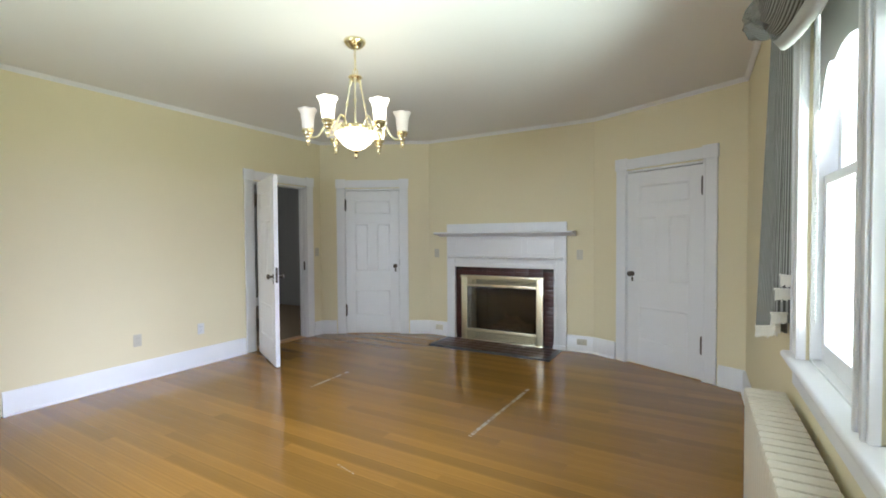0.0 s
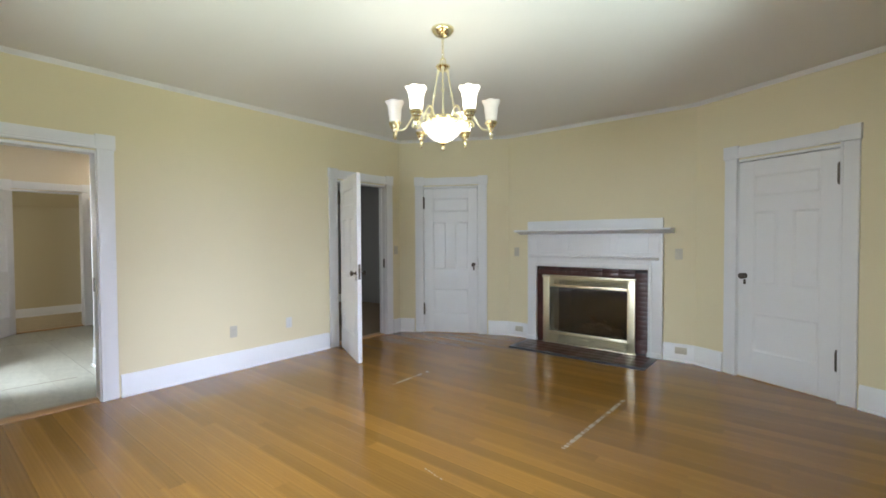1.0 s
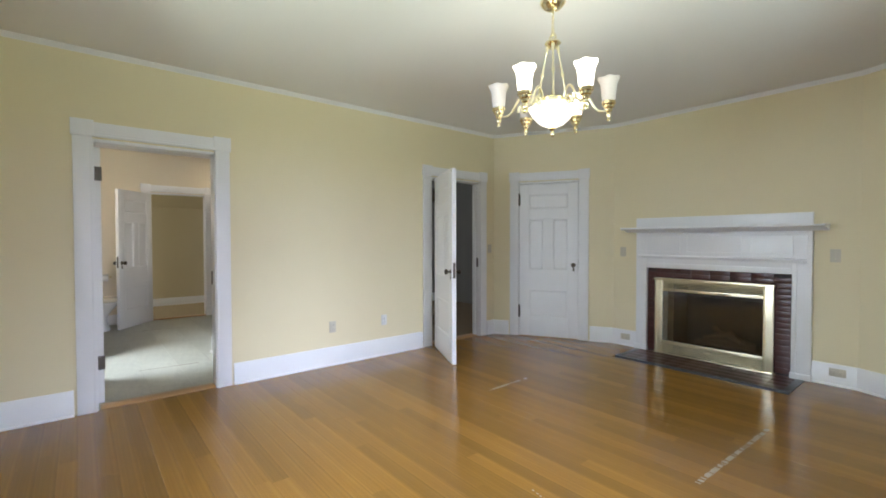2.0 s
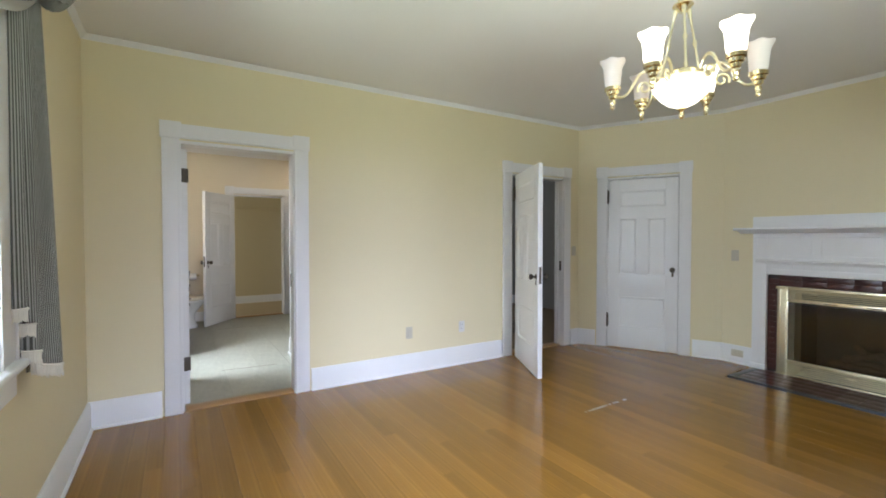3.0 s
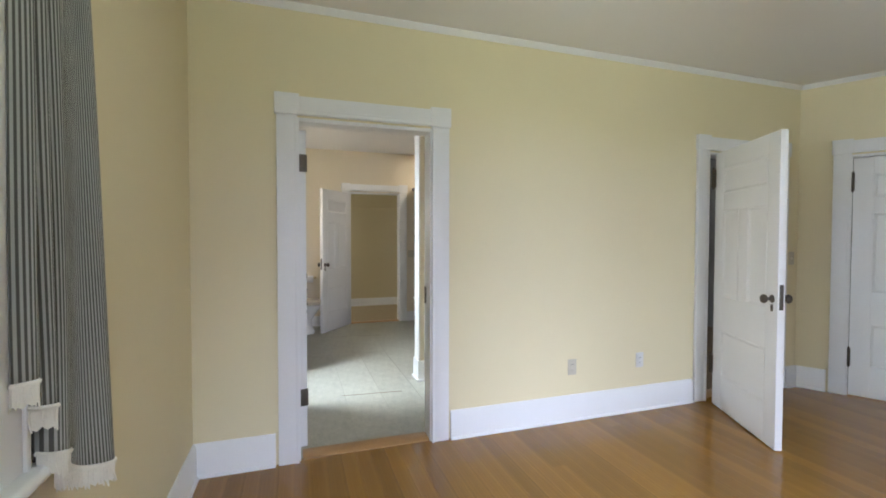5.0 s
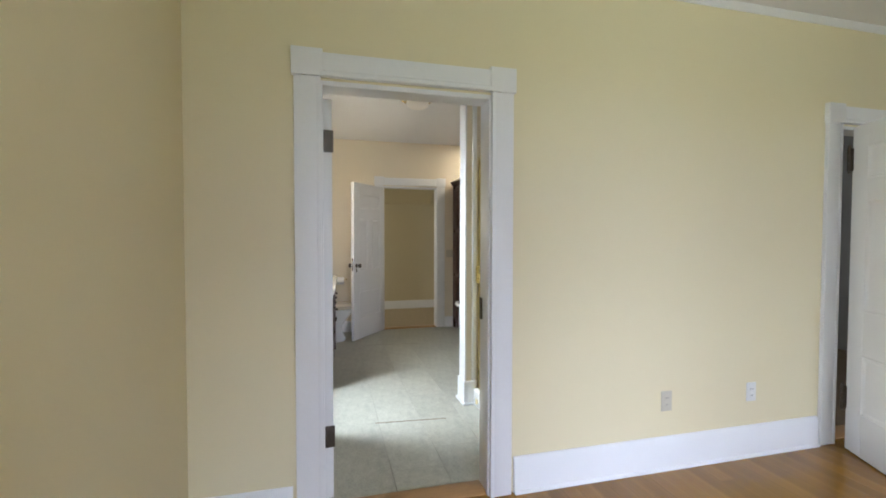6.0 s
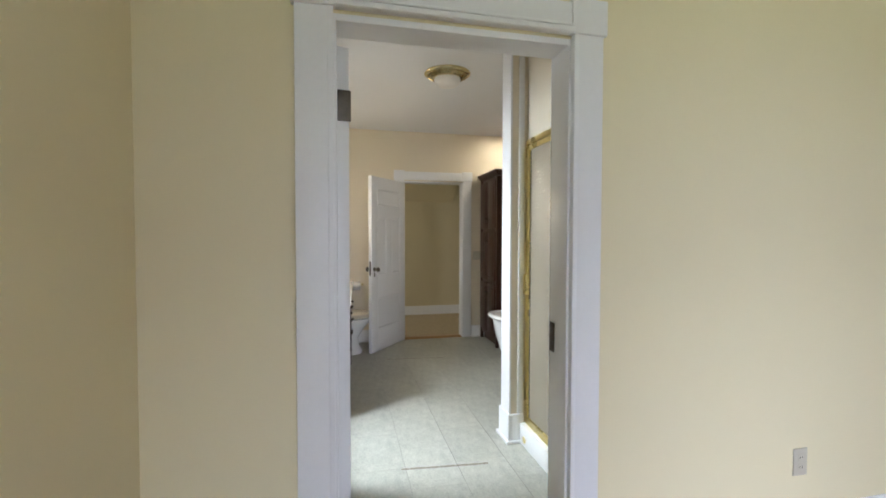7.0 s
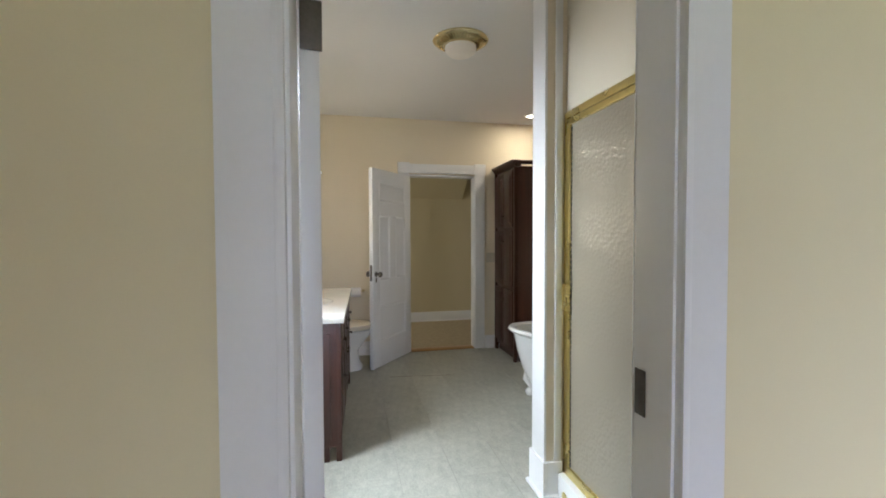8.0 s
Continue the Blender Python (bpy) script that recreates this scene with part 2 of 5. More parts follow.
def bm_tube(bm, pts, r, seg=10, closed=False):
    """A round bar along points; r is a radius or one for each point."""
    pts = [Vector(p) for p in pts]
    n = len(pts)
    rs = r if isinstance(r, (list, tuple)) else [r] * n
    rings = []
    side = None
    for i, p in enumerate(pts):
        d = (pts[(i + 1) % n] - pts[i - 1]) if closed else (pts[min(i + 1, n - 1)] - pts[max(i - 1, 0)])
        d.normalize()
        if side is None:
            side = d.orthogonal().normalized()
        side = (side - d * side.dot(d))
        side = side.normalized() if side.length > 1e-6 else d.orthogonal().normalized()
        up = d.cross(side)
        rings.append([bm.verts.new(p + rs[i] * (math.cos(2 * math.pi * k / seg) * side + math.sin(2 * math.pi * k / seg) * up)) for k in range(seg)])
    pairs = list(zip(rings, rings[1:])) + ([(rings[-1], rings[0])] if closed else [])
    for a, b in pairs:
        for k in range(seg):
            f = bm.faces.new((a[k], a[(k + 1) % seg], b[(k + 1) % seg], b[k]))
            f.smooth = True
    if not closed:
        bm.faces.new(list(reversed(rings[0])))
        bm.faces.new(rings[-1])
    return bm


def bm_extrude(bm, outline, axis, a, b):
    """A prism: outline of 2D points swept along axis ('x': outline is (y, z); 'y': (x, z); 'z': (x, y))."""
    def at(p, t):
        return {"x": (t, p[0], p[1]), "y": (p[0], t, p[1]), "z": (p[0], p[1], t)}[axis]
    r0 = [bm.verts.new(at(p, a)) for p in outline]
    r1 = [bm.verts.new(at(p, b)) for p in outline]
    n = len(outline)
    bm.faces.new(r0)
    bm.faces.new(list(reversed(r1)))
    for k in range(n):
        bm.faces.new((r0[k], r1[k], r1[(k + 1) % n], r0[(k + 1) % n]))
    return bm


def mesh_ob(name, bm, materials):
    bmesh.ops.recalc_face_normals(bm, faces=bm.faces)
    me = bpy.data.meshes.new(name)
    bm.to_mesh(me)
    bm.free()
    me.set_sharp_from_angle(angle=radians(38))
    for m in (materials if isinstance(materials, (list, tuple)) else [materials]):
        me.materials.append(m)
    return new(name, me)


def part(name, bm, material, parent, label=""):
    ob = mesh_ob(name, bm, material)
    ob.parent = parent
    if label:
        ob["label"] = label
    return ob


def thing(name, m, label, category, group="", kind=""):
    ob = new(name)
    ob.empty_display_size = 0.05
    ob.matrix_world = m
    return tagged(ob, label, category, group, kind)


def box(*a, **k):
    return bm_box(bmesh.new(), *a, **k)

# ---- the large structure ----
H_ROOM, H_BATH = 2.72, 2.69
NW, BW, BE, NE = (-6.12, 5.27), (-4.76, 6.01), (-2.51, 6.01), (-1.10, 5.31)
SW, SE = (-6.12, 0.38), (-1.10, 0.38)


def wall_pose(p, q):
    """A frame on a wall seen from inside: x runs to the right along it, y goes into it, z up. And its length."""
    d = math.hypot(q[0] - p[0], q[1] - p[1])
    return pose(p[0], p[1], 0, 0, 0, math.degrees(math.atan2(q[1] - p[1], q[0] - p[0]))), d


def wall(name, p, q, height, label, holes=(), thick=0.15, mats=(YELLOW, CREAM), ext=(0.12, 0.12)):
    """A wall with thickness and openings (u0, u1, z0, z1) right through it."""
    m, d = wall_pose(p, q)
    us = sorted({-ext[0], d + ext[1], *[u for h in holes for u in h[:2]]})
    zs = sorted({-0.02, height, *[z for h in holes for z in h[2:] if z > 0]})
    bm = bmesh.new()

    def quad(pts, mi):
        bm.faces.new([bm.verts.new(p_) for p_ in pts]).material_index = mi

    def solid(i, j):
        if not (0 <= i < len(us) - 1 and 0 <= j < len(zs) - 1):
            return False
        cu, cz = (us[i] + us[i + 1]) / 2, (zs[j] + zs[j + 1]) / 2
        return not any(h[0] < cu < h[1] and h[2] < cz < h[3] for h in holes)
    for i in range(len(us) - 1):
        for j in range(len(zs) - 1):
            if not solid(i, j):
                continue
            u0, u1, z0, z1 = us[i], us[i + 1], zs[j], zs[j + 1]
            quad([(u0, 0, z0), (u1, 0, z0), (u1, 0, z1), (u0, 0, z1)], 0)
            quad([(u1, thick, z0), (u0, thick, z0), (u0, thick, z1), (u1, thick, z1)], 1)
            if not solid(i - 1, j):
                quad([(u0, thick, z0), (u0, 0, z0), (u0, 0, z1), (u0, thick, z1)], 0)
            if not solid(i + 1, j):
                quad([(u1, 0, z0), (u1, thick, z0), (u1, thick, z1), (u1, 0, z1)], 0)
            if not solid(i, j - 1):
                quad([(u0, 0, z0), (u0, thick, z0), (u1, thick, z0), (u1, 0, z0)], 0)
            if not solid(i, j + 1):
                quad([(u0, 0, z1), (u1, 0, z1), (u1, thick, z1), (u0, thick, z1)], 0)
    me = bpy.data.meshes.new(name)
    bm.to_mesh(me)
    bm.free()
    for mm in mats:
        me.materials.append(mm)
    ob = new(name, me)
    ob.matrix_world = m
    return tagged(ob, label, "wall", kind="structure")


BD = (0.556, 1.414, -1, 2.064)
OD = (3.77, 4.625, -1, 2.065)
CD = (0.335, 1.145, -1, 2.065)
D3 = (0.412, 1.235, -1, 2.065)
WIN_Z = (0.86, 2.22)
E_WINS = [(5.31 - 2.93, 5.31 - 2.19), (5.31 - 2.11, 5.31 - 1.37)]
# the second south opening is out of view, added to let light in
S_WINS = [(2.475, 3.215), (1.655, 2.395)]
FB = (0.66, 1.66, -1, 0.80)

wall("wall_west", SW, NW, H_ROOM, "pale yellow painted plaster wall with two doorways", [BD, OD], thick=0.12)
wall("wall_northwest", NW, BW, H_ROOM, "pale yellow angled plaster wall with closet door", [CD], mats=(YELLOW, GREY))
wall("wall_north", BW, BE, H_ROOM, "pale yellow plaster wall behind the fireplace", [FB], mats=(YELLOW, GREY))
wall("wall_northeast", BE, NE, H_ROOM, "pale yellow angled plaster wall with white door", [D3], mats=(YELLOW, GREY))
wall("wall_east", NE, SE, H_ROOM, "pale yellow plaster wall with a paired window", [(a, b, *WIN_Z) for a, b in E_WINS], mats=(YELLOW, WHITE))
wall("wall_south", SE, SW, H_ROOM, "pale yellow plaster wall with a curtained window", [(a, b, *WIN_Z) for a, b in S_WINS], mats=(YELLOW, WHITE))

bm = bm_extrude(bmesh.new(), [(-6.3, 0.2), (-0.92, 0.2), (-0.92, 5.45), (-2.4, 6.2), (-4.85, 6.2), (-6.3, 5.42)], "z", H_ROOM, H_ROOM + 0.1)
tagged(mesh_ob("ceiling", bm, CEIL), "white painted plaster ceiling", "ceiling", kind="structure")

# bathroom shell
BX0, BX1, BY0, BY1 = -10.30, -6.24, 0.40, 3.90
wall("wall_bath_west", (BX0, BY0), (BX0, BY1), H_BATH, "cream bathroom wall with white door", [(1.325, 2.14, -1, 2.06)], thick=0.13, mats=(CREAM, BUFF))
wall("wall_bath_north", (BX0, BY1), (BX1, BY1), H_BATH, "cream painted bathroom wall", thick=0.1, mats=(CREAM, GREY), ext=(0.1, 0))
wall("wall_bath_south", (BX1, BY0), (BX0, BY0), H_BATH, "cream bathroom wall with a window", [(0.80, 1.50, 0.95, 2.15)], mats=(CREAM, WHITE), ext=(0, 0.1))
bm = box(BX0 - 0.1, BX1 + 0.01, BY0 - 0.12, BY1 + 0.1, H_BATH, H_BATH + 0.1)
tagged(mesh_ob("ceiling_bath", bm, CEIL), "white painted bathroom ceiling", "ceiling", kind="structure")
# short wall between shower and tub, with its shower front left open
bm = box(-7.47, -7.33, 2.04, BY1, 0.0, H_BATH - 0.001)
tagged(mesh_ob("wall_shower", bm, CREAM), "cream partition wall beside the shower", "wall", kind="structure")
bm = box(-7.33, BX1 - 0.001, 2.15, 2.23, 1.975, H_BATH - 0.001)
tagged(mesh_ob("wall_shower_header", bm, CREAM), "cream plaster above the shower door", "wall", kind="structure")

# hall past the bathroom, and the dim room past the open door
HX = -12.05
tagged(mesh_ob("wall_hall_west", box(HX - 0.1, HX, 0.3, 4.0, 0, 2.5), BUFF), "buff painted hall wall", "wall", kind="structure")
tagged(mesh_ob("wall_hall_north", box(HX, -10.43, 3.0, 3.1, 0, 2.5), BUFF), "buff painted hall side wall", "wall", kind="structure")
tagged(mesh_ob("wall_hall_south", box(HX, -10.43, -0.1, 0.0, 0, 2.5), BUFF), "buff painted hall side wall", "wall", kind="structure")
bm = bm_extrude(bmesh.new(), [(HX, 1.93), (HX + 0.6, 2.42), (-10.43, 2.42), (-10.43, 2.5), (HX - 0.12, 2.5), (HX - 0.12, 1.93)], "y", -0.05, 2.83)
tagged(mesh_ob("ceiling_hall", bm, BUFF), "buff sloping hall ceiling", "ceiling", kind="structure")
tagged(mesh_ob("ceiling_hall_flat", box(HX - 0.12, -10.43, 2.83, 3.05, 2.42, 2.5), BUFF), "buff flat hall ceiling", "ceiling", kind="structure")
tagged(mesh_ob("floor_hall", box(HX - 0.05, -10.42, -0.1, 3.05, -0.03, 0.004), CARPET), "beige looped hall carpet", "floor", kind="structure")
DX = -9.2
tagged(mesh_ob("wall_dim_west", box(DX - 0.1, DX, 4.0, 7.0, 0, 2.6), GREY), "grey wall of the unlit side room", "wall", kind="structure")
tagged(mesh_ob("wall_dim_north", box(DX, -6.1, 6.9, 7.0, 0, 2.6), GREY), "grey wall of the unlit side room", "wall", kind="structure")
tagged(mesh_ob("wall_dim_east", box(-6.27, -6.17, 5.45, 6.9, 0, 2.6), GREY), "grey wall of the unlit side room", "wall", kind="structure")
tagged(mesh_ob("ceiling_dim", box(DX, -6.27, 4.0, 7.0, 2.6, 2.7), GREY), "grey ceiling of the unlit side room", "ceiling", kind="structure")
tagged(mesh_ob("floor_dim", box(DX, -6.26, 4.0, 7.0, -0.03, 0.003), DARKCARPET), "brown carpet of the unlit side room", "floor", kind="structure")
tagged(mesh_ob("baseboard_dim", box(DX, DX + 0.02, 4.0, 6.9, 0.003, 0.17), WHITE), "white baseboard of the unlit side room", "baseboard", kind="structure")


def baseboard(name, p, q, spans, h=0.19, material=WHITE):
    """A white board with a moulded top along a wall, in the spans that doors leave."""
    m, d = wall_pose(p, q)
    bm = bmesh.new()
    for a, b in spans:
        bm_extrude(bm, [(-0.001, 0.0), (-0.022, 0.0), (-0.022, h - 0.03), (-0.017, h - 0.022), (-0.017, h - 0.012), (-0.008, h), (-0.001, h)], "x", a, b)
        bm_extrude(bm, [(-0.022, 0.0), (-0.036, 0.0), (-0.034, 0.008), (-0.028, 0.014), (-0.022, 0.016)], "x", a, b)
    ob = mesh_ob(name, bm, material)
    ob.matrix_world = m
    return tagged(ob, "white painted wooden baseboard", "baseboard", kind="structure")


LW, LA, LF, LE = 4.89, math.dist(NW, BW), math.dist(BW, BE), math.dist(BE, NE)
baseboard("baseboard_west", SW, NW, [(0.0, BD[0] - 0.12), (BD[1] + 0.12, OD[0] - 0.12), (OD[1] + 0.12, LW)])
baseboard("baseboard_northwest", NW, BW, [(0.0, CD[0] - 0.12), (CD[1] + 0.12, LA)])
baseboard("baseboard_north", BW, BE, [(0.0, 0.31), (1.94, LF)])
baseboard("baseboard_northeast", BE, NE, [(0.0, D3[0] - 0.12), (D3[1] + 0.12, LE)])
baseboard("baseboard_east", NE, SE, [(0.0, 4.93)])
baseboard("baseboard_south", SE, SW, [(0.0, 5.02)])
baseboard("baseboard_bath", (BX0, BY0), (BX0, BY1), [(0.0, 1.215), (2.25, 3.5)], h=0.15)
baseboard("baseboard_bath_south", (BX1, BY0), (BX0, BY0), [(0.0, 1.6)], h=0.15)
baseboard("baseboard_hall", (HX, 0.0), (HX, 3.0), [(0.0, 3.0)], h=0.15)
# tall plinth wrapped round the end of the shower wall
bm = bmesh.new()
for (x0, x1, y0, y1) in ((-7.49, -7.31, 2.018, 2.04), (-7.33, -7.31, 2.04, 2.125), (-7.49, -7.47, 2.04, 3.8)):
    bm_box(bm, x0, x1, y0, y1, 0.0, 0.19, 0.003)
    bm_box(bm, x0 - (0.014 if x0 < -7.4 else 0), x1 + (0.014 if x1 > -7.4 else 0), y0 - (0.014 if y0 < 2.03 else 0), y1, 0.0, 0.02, 0.004)
tagged(mesh_ob("baseboard_pillar", bm, WHITE), "white painted baseboard round the partition end", "baseboard", kind="structure")
bm = bmesh.new()
for (x0, x1, y0, y1) in ((-7.475, -7.325, 2.028, 2.042), (-7.331, -7.318, 2.085, 2.122)):
    bm_box(bm, x0, x1, y0, y1, 0.19, H_BATH - 0.002, 0.003)
tagged(mesh_ob("trim_pillar", bm, WHITE), "white painted boards on the partition end", "trim", kind="structure")


def crown(name, p, q, h):
    m, d = wall_pose(p, q)
    bm = bm_extrude(bmesh.new(), [(0.0, h - 0.036), (-0.009, h - 0.036), (-0.011, h - 0.030), (-0.017, h - 0.025), (-0.027, h - 0.011), (-0.032, h - 0.006), (-0.032, h - 0.001), (0.0, h - 0.001)], "x", -0.02, d + 0.02)
    ob = mesh_ob(name, bm, WHITE)
    ob.matrix_world = m
    return tagged(ob, "white painted crown moulding", "moulding", kind="structure")


for nm, a, b in (("west", SW, NW), ("northwest", NW, BW), ("north", BW, BE), ("northeast", BE, NE), ("east", NE, SE), ("south", SE, SW)):
    crown("trim_crown_" + nm, a, b, H_ROOM)


def casing(name, m, u0, u1, head, depth, label, both=False, ears=True, w=0.118):
    """Jambs, side boards, a head board with proud ear blocks, and a fillet under the head."""
    t = thing(name, m, label, "door frame", kind="structure")
    part("jamb", box(u0 - 0.001, u0 + 0.022, -0.004, depth + 0.004, 0.0, head - 0.001, 0.002), WORN, t)
    part("jamb", box(u1 - 0.022, u1 + 0.001, -0.004, depth + 0.004, 0.0, head - 0.001, 0.002), WORN, t)
    part("head_jamb", box(u0 + 0.022, u1 - 0.022, -0.004, depth + 0.004, head - 0.024, head - 0.001, 0.002), WORN, t)
    sides = [(-1, 0.0)] + ([(1, depth)] if both else [])
    for s, y in sides:
        for a, b, inner in ((u0 - w + 0.014, u0 + 0.014, 1), (u1 - 0.014, u1 + w - 0.014, -1)):
            bm = bmesh.new()
            bm_box(bm, a, b, y, y + s * 0.024, 0.0, head + 0.01, 0.003)
            e = (b, a)[inner < 0]
            bm_box(bm, e - 0.018 * (inner > 0), e + 0.018 * (inner < 0), y + s * 0.024, y + s * 0.03, 0.0, head + 0.008, 0.002)
            part("side_casing", bm, WORN, t)
        bm = bmesh.new()
        bm_box(bm, u0 - w + 0.014, u1 + w - 0.014, y, y + s * 0.027, head + 0.011, head + 0.118, 0.003)
        bm_box(bm, u0 + 0.012, u1 - 0.012, y + s * 0.027, y + s * 0.036, head + 0.012, head + 0.03, 0.003)
        bm_box(bm, u0 + 0.012, u1 - 0.012, y + s * 0.027, y + s * 0.032, head + 0.034, head + 0.044, 0.002)
        part("head_casing", bm, WORN, t)
        if ears:
            for c in (u0 - w / 2 + 0.014, u1 + w / 2 - 0.014):
                part("ear_block", box(c - w / 2 - 0.01, c + w / 2 + 0.01, y + s * 0.001, y + s * 0.034, head + 0.009, head + 0.132, 0.004), WORN, t)
    return t


MW, _ = wall_pose(SW, NW)
MA, _ = wall_pose(NW, BW)
MF, _ = wall_pose(BW, BE)
M3, _ = wall_pose(BE, NE)
ME, _ = wall_pose(NE, SE)
MS, _ = wall_pose(SE, SW)
MB, _ = wall_pose((BX0, BY0), (BX0, BY1))
c1 = casing("door_frame_bath", MW, BD[0], BD[1], BD[3], 0.12, "white painted door casing with eared head", both=True)
part("strike_plate", box(BD[1] - 0.026, BD[1] - 0.0225, 0.085, 0.123, 0.905, 1.02, 0.001), IRON, c1, "dark bronze strike plate")
c2 = casing("door_frame_side_room", MW, OD[0], OD[1], OD[3], 0.12, "white painted door casing with eared head")
part("strike_plate", box(OD[1] - 0.026, OD[1] - 0.0225, 0.012, 0.04, 0.93, 1.05, 0.001), IRON, c2, "dark bronze strike plate")
part("door_stop", box(OD[1] - 0.036, OD[1] - 0.0225, 0.06, 0.10, 0.0, 2.03, 0.002), WORN, c2)
casing("door_frame_closet", MA, CD[0], CD[1], CD[3], 0.15, "white painted closet door casing with eared head")
casing("door_frame_northeast", M3, D3[0], D3[1], D3[3], 0.15, "white painted door casing with eared head")
casing("door_frame_hall", MB, 1.325, 2.14, 2.06, 0.13, "white painted bathroom door casing", both=True)


def door(name, m, w, h, label, mirrored=False, knobs=(1, -1), hinges=True, t=0.044):
    """A four-panel leaf: x from the hinge edge, y through its thickness, with knobs, escutcheons and hinges."""
    d = thing(name, m, label, "door", kind="structure")
    s = -1 if mirrored else 1
    X = lambda a, b: (min(s * a, s * b), max(s * a, s * b))
    st, mid = 0.127, w / 2
    zr = [(0.008, 0.265), (0.625, 0.895), (1.565, 1.70), (1.895, h)]
    for a, b in ((0.0, st), (w - st, w)):
        part("stile", box(*X(a, b), 0, t, 0.008, h, 0.0025), WORN, d)
    for z0, z1 in zr:
        part("rail", box(*X(st, w - st), 0.0005, t - 0.0005, z0, z1, 0.002), WORN, d)
    part("mullion", box(*X(mid - 0.062, mid + 0.062), 0.0005, t - 0.0005, 0.895, 1.565, 0.002), WORN, d)
    cells = [(st, w - st, 0.265, 0.625), (st, mid - 0.062, 0.895, 1.565), (mid + 0.062, w - st, 0.895, 1.565), (st, w - st, 1.70, 1.895)]
    for a, b, z0, z1 in cells:
        bm = bmesh.new()
        bm_box(bm, *X(a - 0.004, b + 0.004), 0.010, t - 0.010, z0 - 0.004, z1 + 0.004)
        x0, x1 = X(a, b)
        for face, out in ((0.0, -1), (t, 1)):
            loops = []
            for inset, h in ((-0.006, -0.001), (-0.005, 0.0025), (0.004, 0.0035), (0.008, -0.001), (0.011, -0.001), (0.015, -0.006), (0.026, -0.010)):
                yy = face + out * h
                loops.append([bm.verts.new(c) for c in ((x0 + inset, yy, z0 + inset), (x1 - inset, yy, z0 + inset), (x1 - inset, yy, z1 - inset), (x0 + inset, yy, z1 - inset))])
            for p, q in zip(loops, loops[1:]):
                for i in range(4):
                    bm.faces.new((p[i], p[(i + 1) % 4], q[(i + 1) % 4], q[i]))
        part("panel", bm, WORN, d)
    kx = s * (w - 0.055)
    for side in knobs:
        y = 0.0 if side < 0 else t
        bm = bmesh.new()
        bm_lathe(bm, [(0.0, 0.0), (0.026, 0.0), (0.026, 0.004), (0.012, 0.008), (0.009, 0.026), (0.012, 0.032), (0.025, 0.04), (0.029, 0.05), (0.026, 0.06), (0.014, 0.067), (0.0, 0.068)], 20)
        bmesh.ops.rotate(bm, verts=bm.verts, cent=(0, 0, 0), matrix=Matrix.Rotation(radians(90 if side < 0 else -90), 3, 'X'))
        bmesh.ops.translate(bm, verts=bm.verts, vec=(kx, y, 0.965))
        part("knob", bm, IRON, d, "dark bronze door knob")
        bm = box(kx - 0.011, kx + 0.011, min(y, y + side * 0.004), max(y, y + side * 0.004), 0.885, 0.93, 0.0015)
        part("escutcheon", bm, IRON, d, "dark keyhole plate")
    part("lock_plate", box(s * w - 0.002, s * w + 0.002, 0.010, t - 0.010, 0.90, 1.06, 0.001), IRON, d, "dark bronze lock edge plate")
    if hinges:
        for z in (0.335, 1.83):
            bm = bmesh.new()
            for e0, e1 in ((-0.072, -0.026), (-0.024, 0.024), (0.026, 0.072)):
                bm_tube(bm, [(s * -0.003, -0.017, z + e0), (s * -0.003, -0.017, z + e1)], 0.0115, 12)
            bm_tube(bm, [(s * -0.003, -0.017, z + 0.072), (s * -0.003, -0.017, z + 0.08), (s * -0.003, -0.017, z + 0.09)], [0.006, 0.010, 0.003], 8)
            bm_tube(bm, [(s * -0.003, -0.017, z - 0.072), (s * -0.003, -0.017, z - 0.08), (s * -0.003, -0.017, z - 0.086)], [0.006, 0.010, 0.003], 8)
            bm_box(bm, *X(-0.014, 0.009), -0.012, 0.0, z - 0.07, z + 0.07)
            part("hinge", bm, IRON, d, "dark bronze butt hinge")
    else:
        for z in (0.327, 1.822):
            part("hinge", box(*X(-0.005, 0.0), -0.006, t - 0.002, z - 0.055, z + 0.055, 0.0015), IRON, d, "dark painted-over hinge leaf")
    return d


door("door_1", MW @ pose(OD[0] + 0.004 + 0.0, -0.09, 0, 0, 0, -115.8 + 0.0), 0.82, 2.03, "white four-panel wooden door standing ajar")
door("door_2", MA @ pose(CD[0] + 0.026, -0.002, 0), CD[1] - CD[0] - 0.052, 2.032, "closed white four-panel closet door", knobs=(-1,))
door("door_3", M3 @ pose(D3[1] - 0.026, -0.002, 0), D3[1] - D3[0] - 0.052, 2.032, "closed white four-panel door beside the window wall", mirrored=True, knobs=(-1,))
door("door_4", pose(-6.285, 0.955, 0, 0, 0, 189.0) @ pose(0, -0.046, 0), 0.80, 2.03, "white four-panel bathroom door opened flat inward", hinges=False)
door("door_5", MB @ pose(1.354, -0.02, 0, 0, 0, -127) @ pose(0, -0.042, 0), 0.77, 2.03, "white four-panel bathroom door standing open", t=0.042)

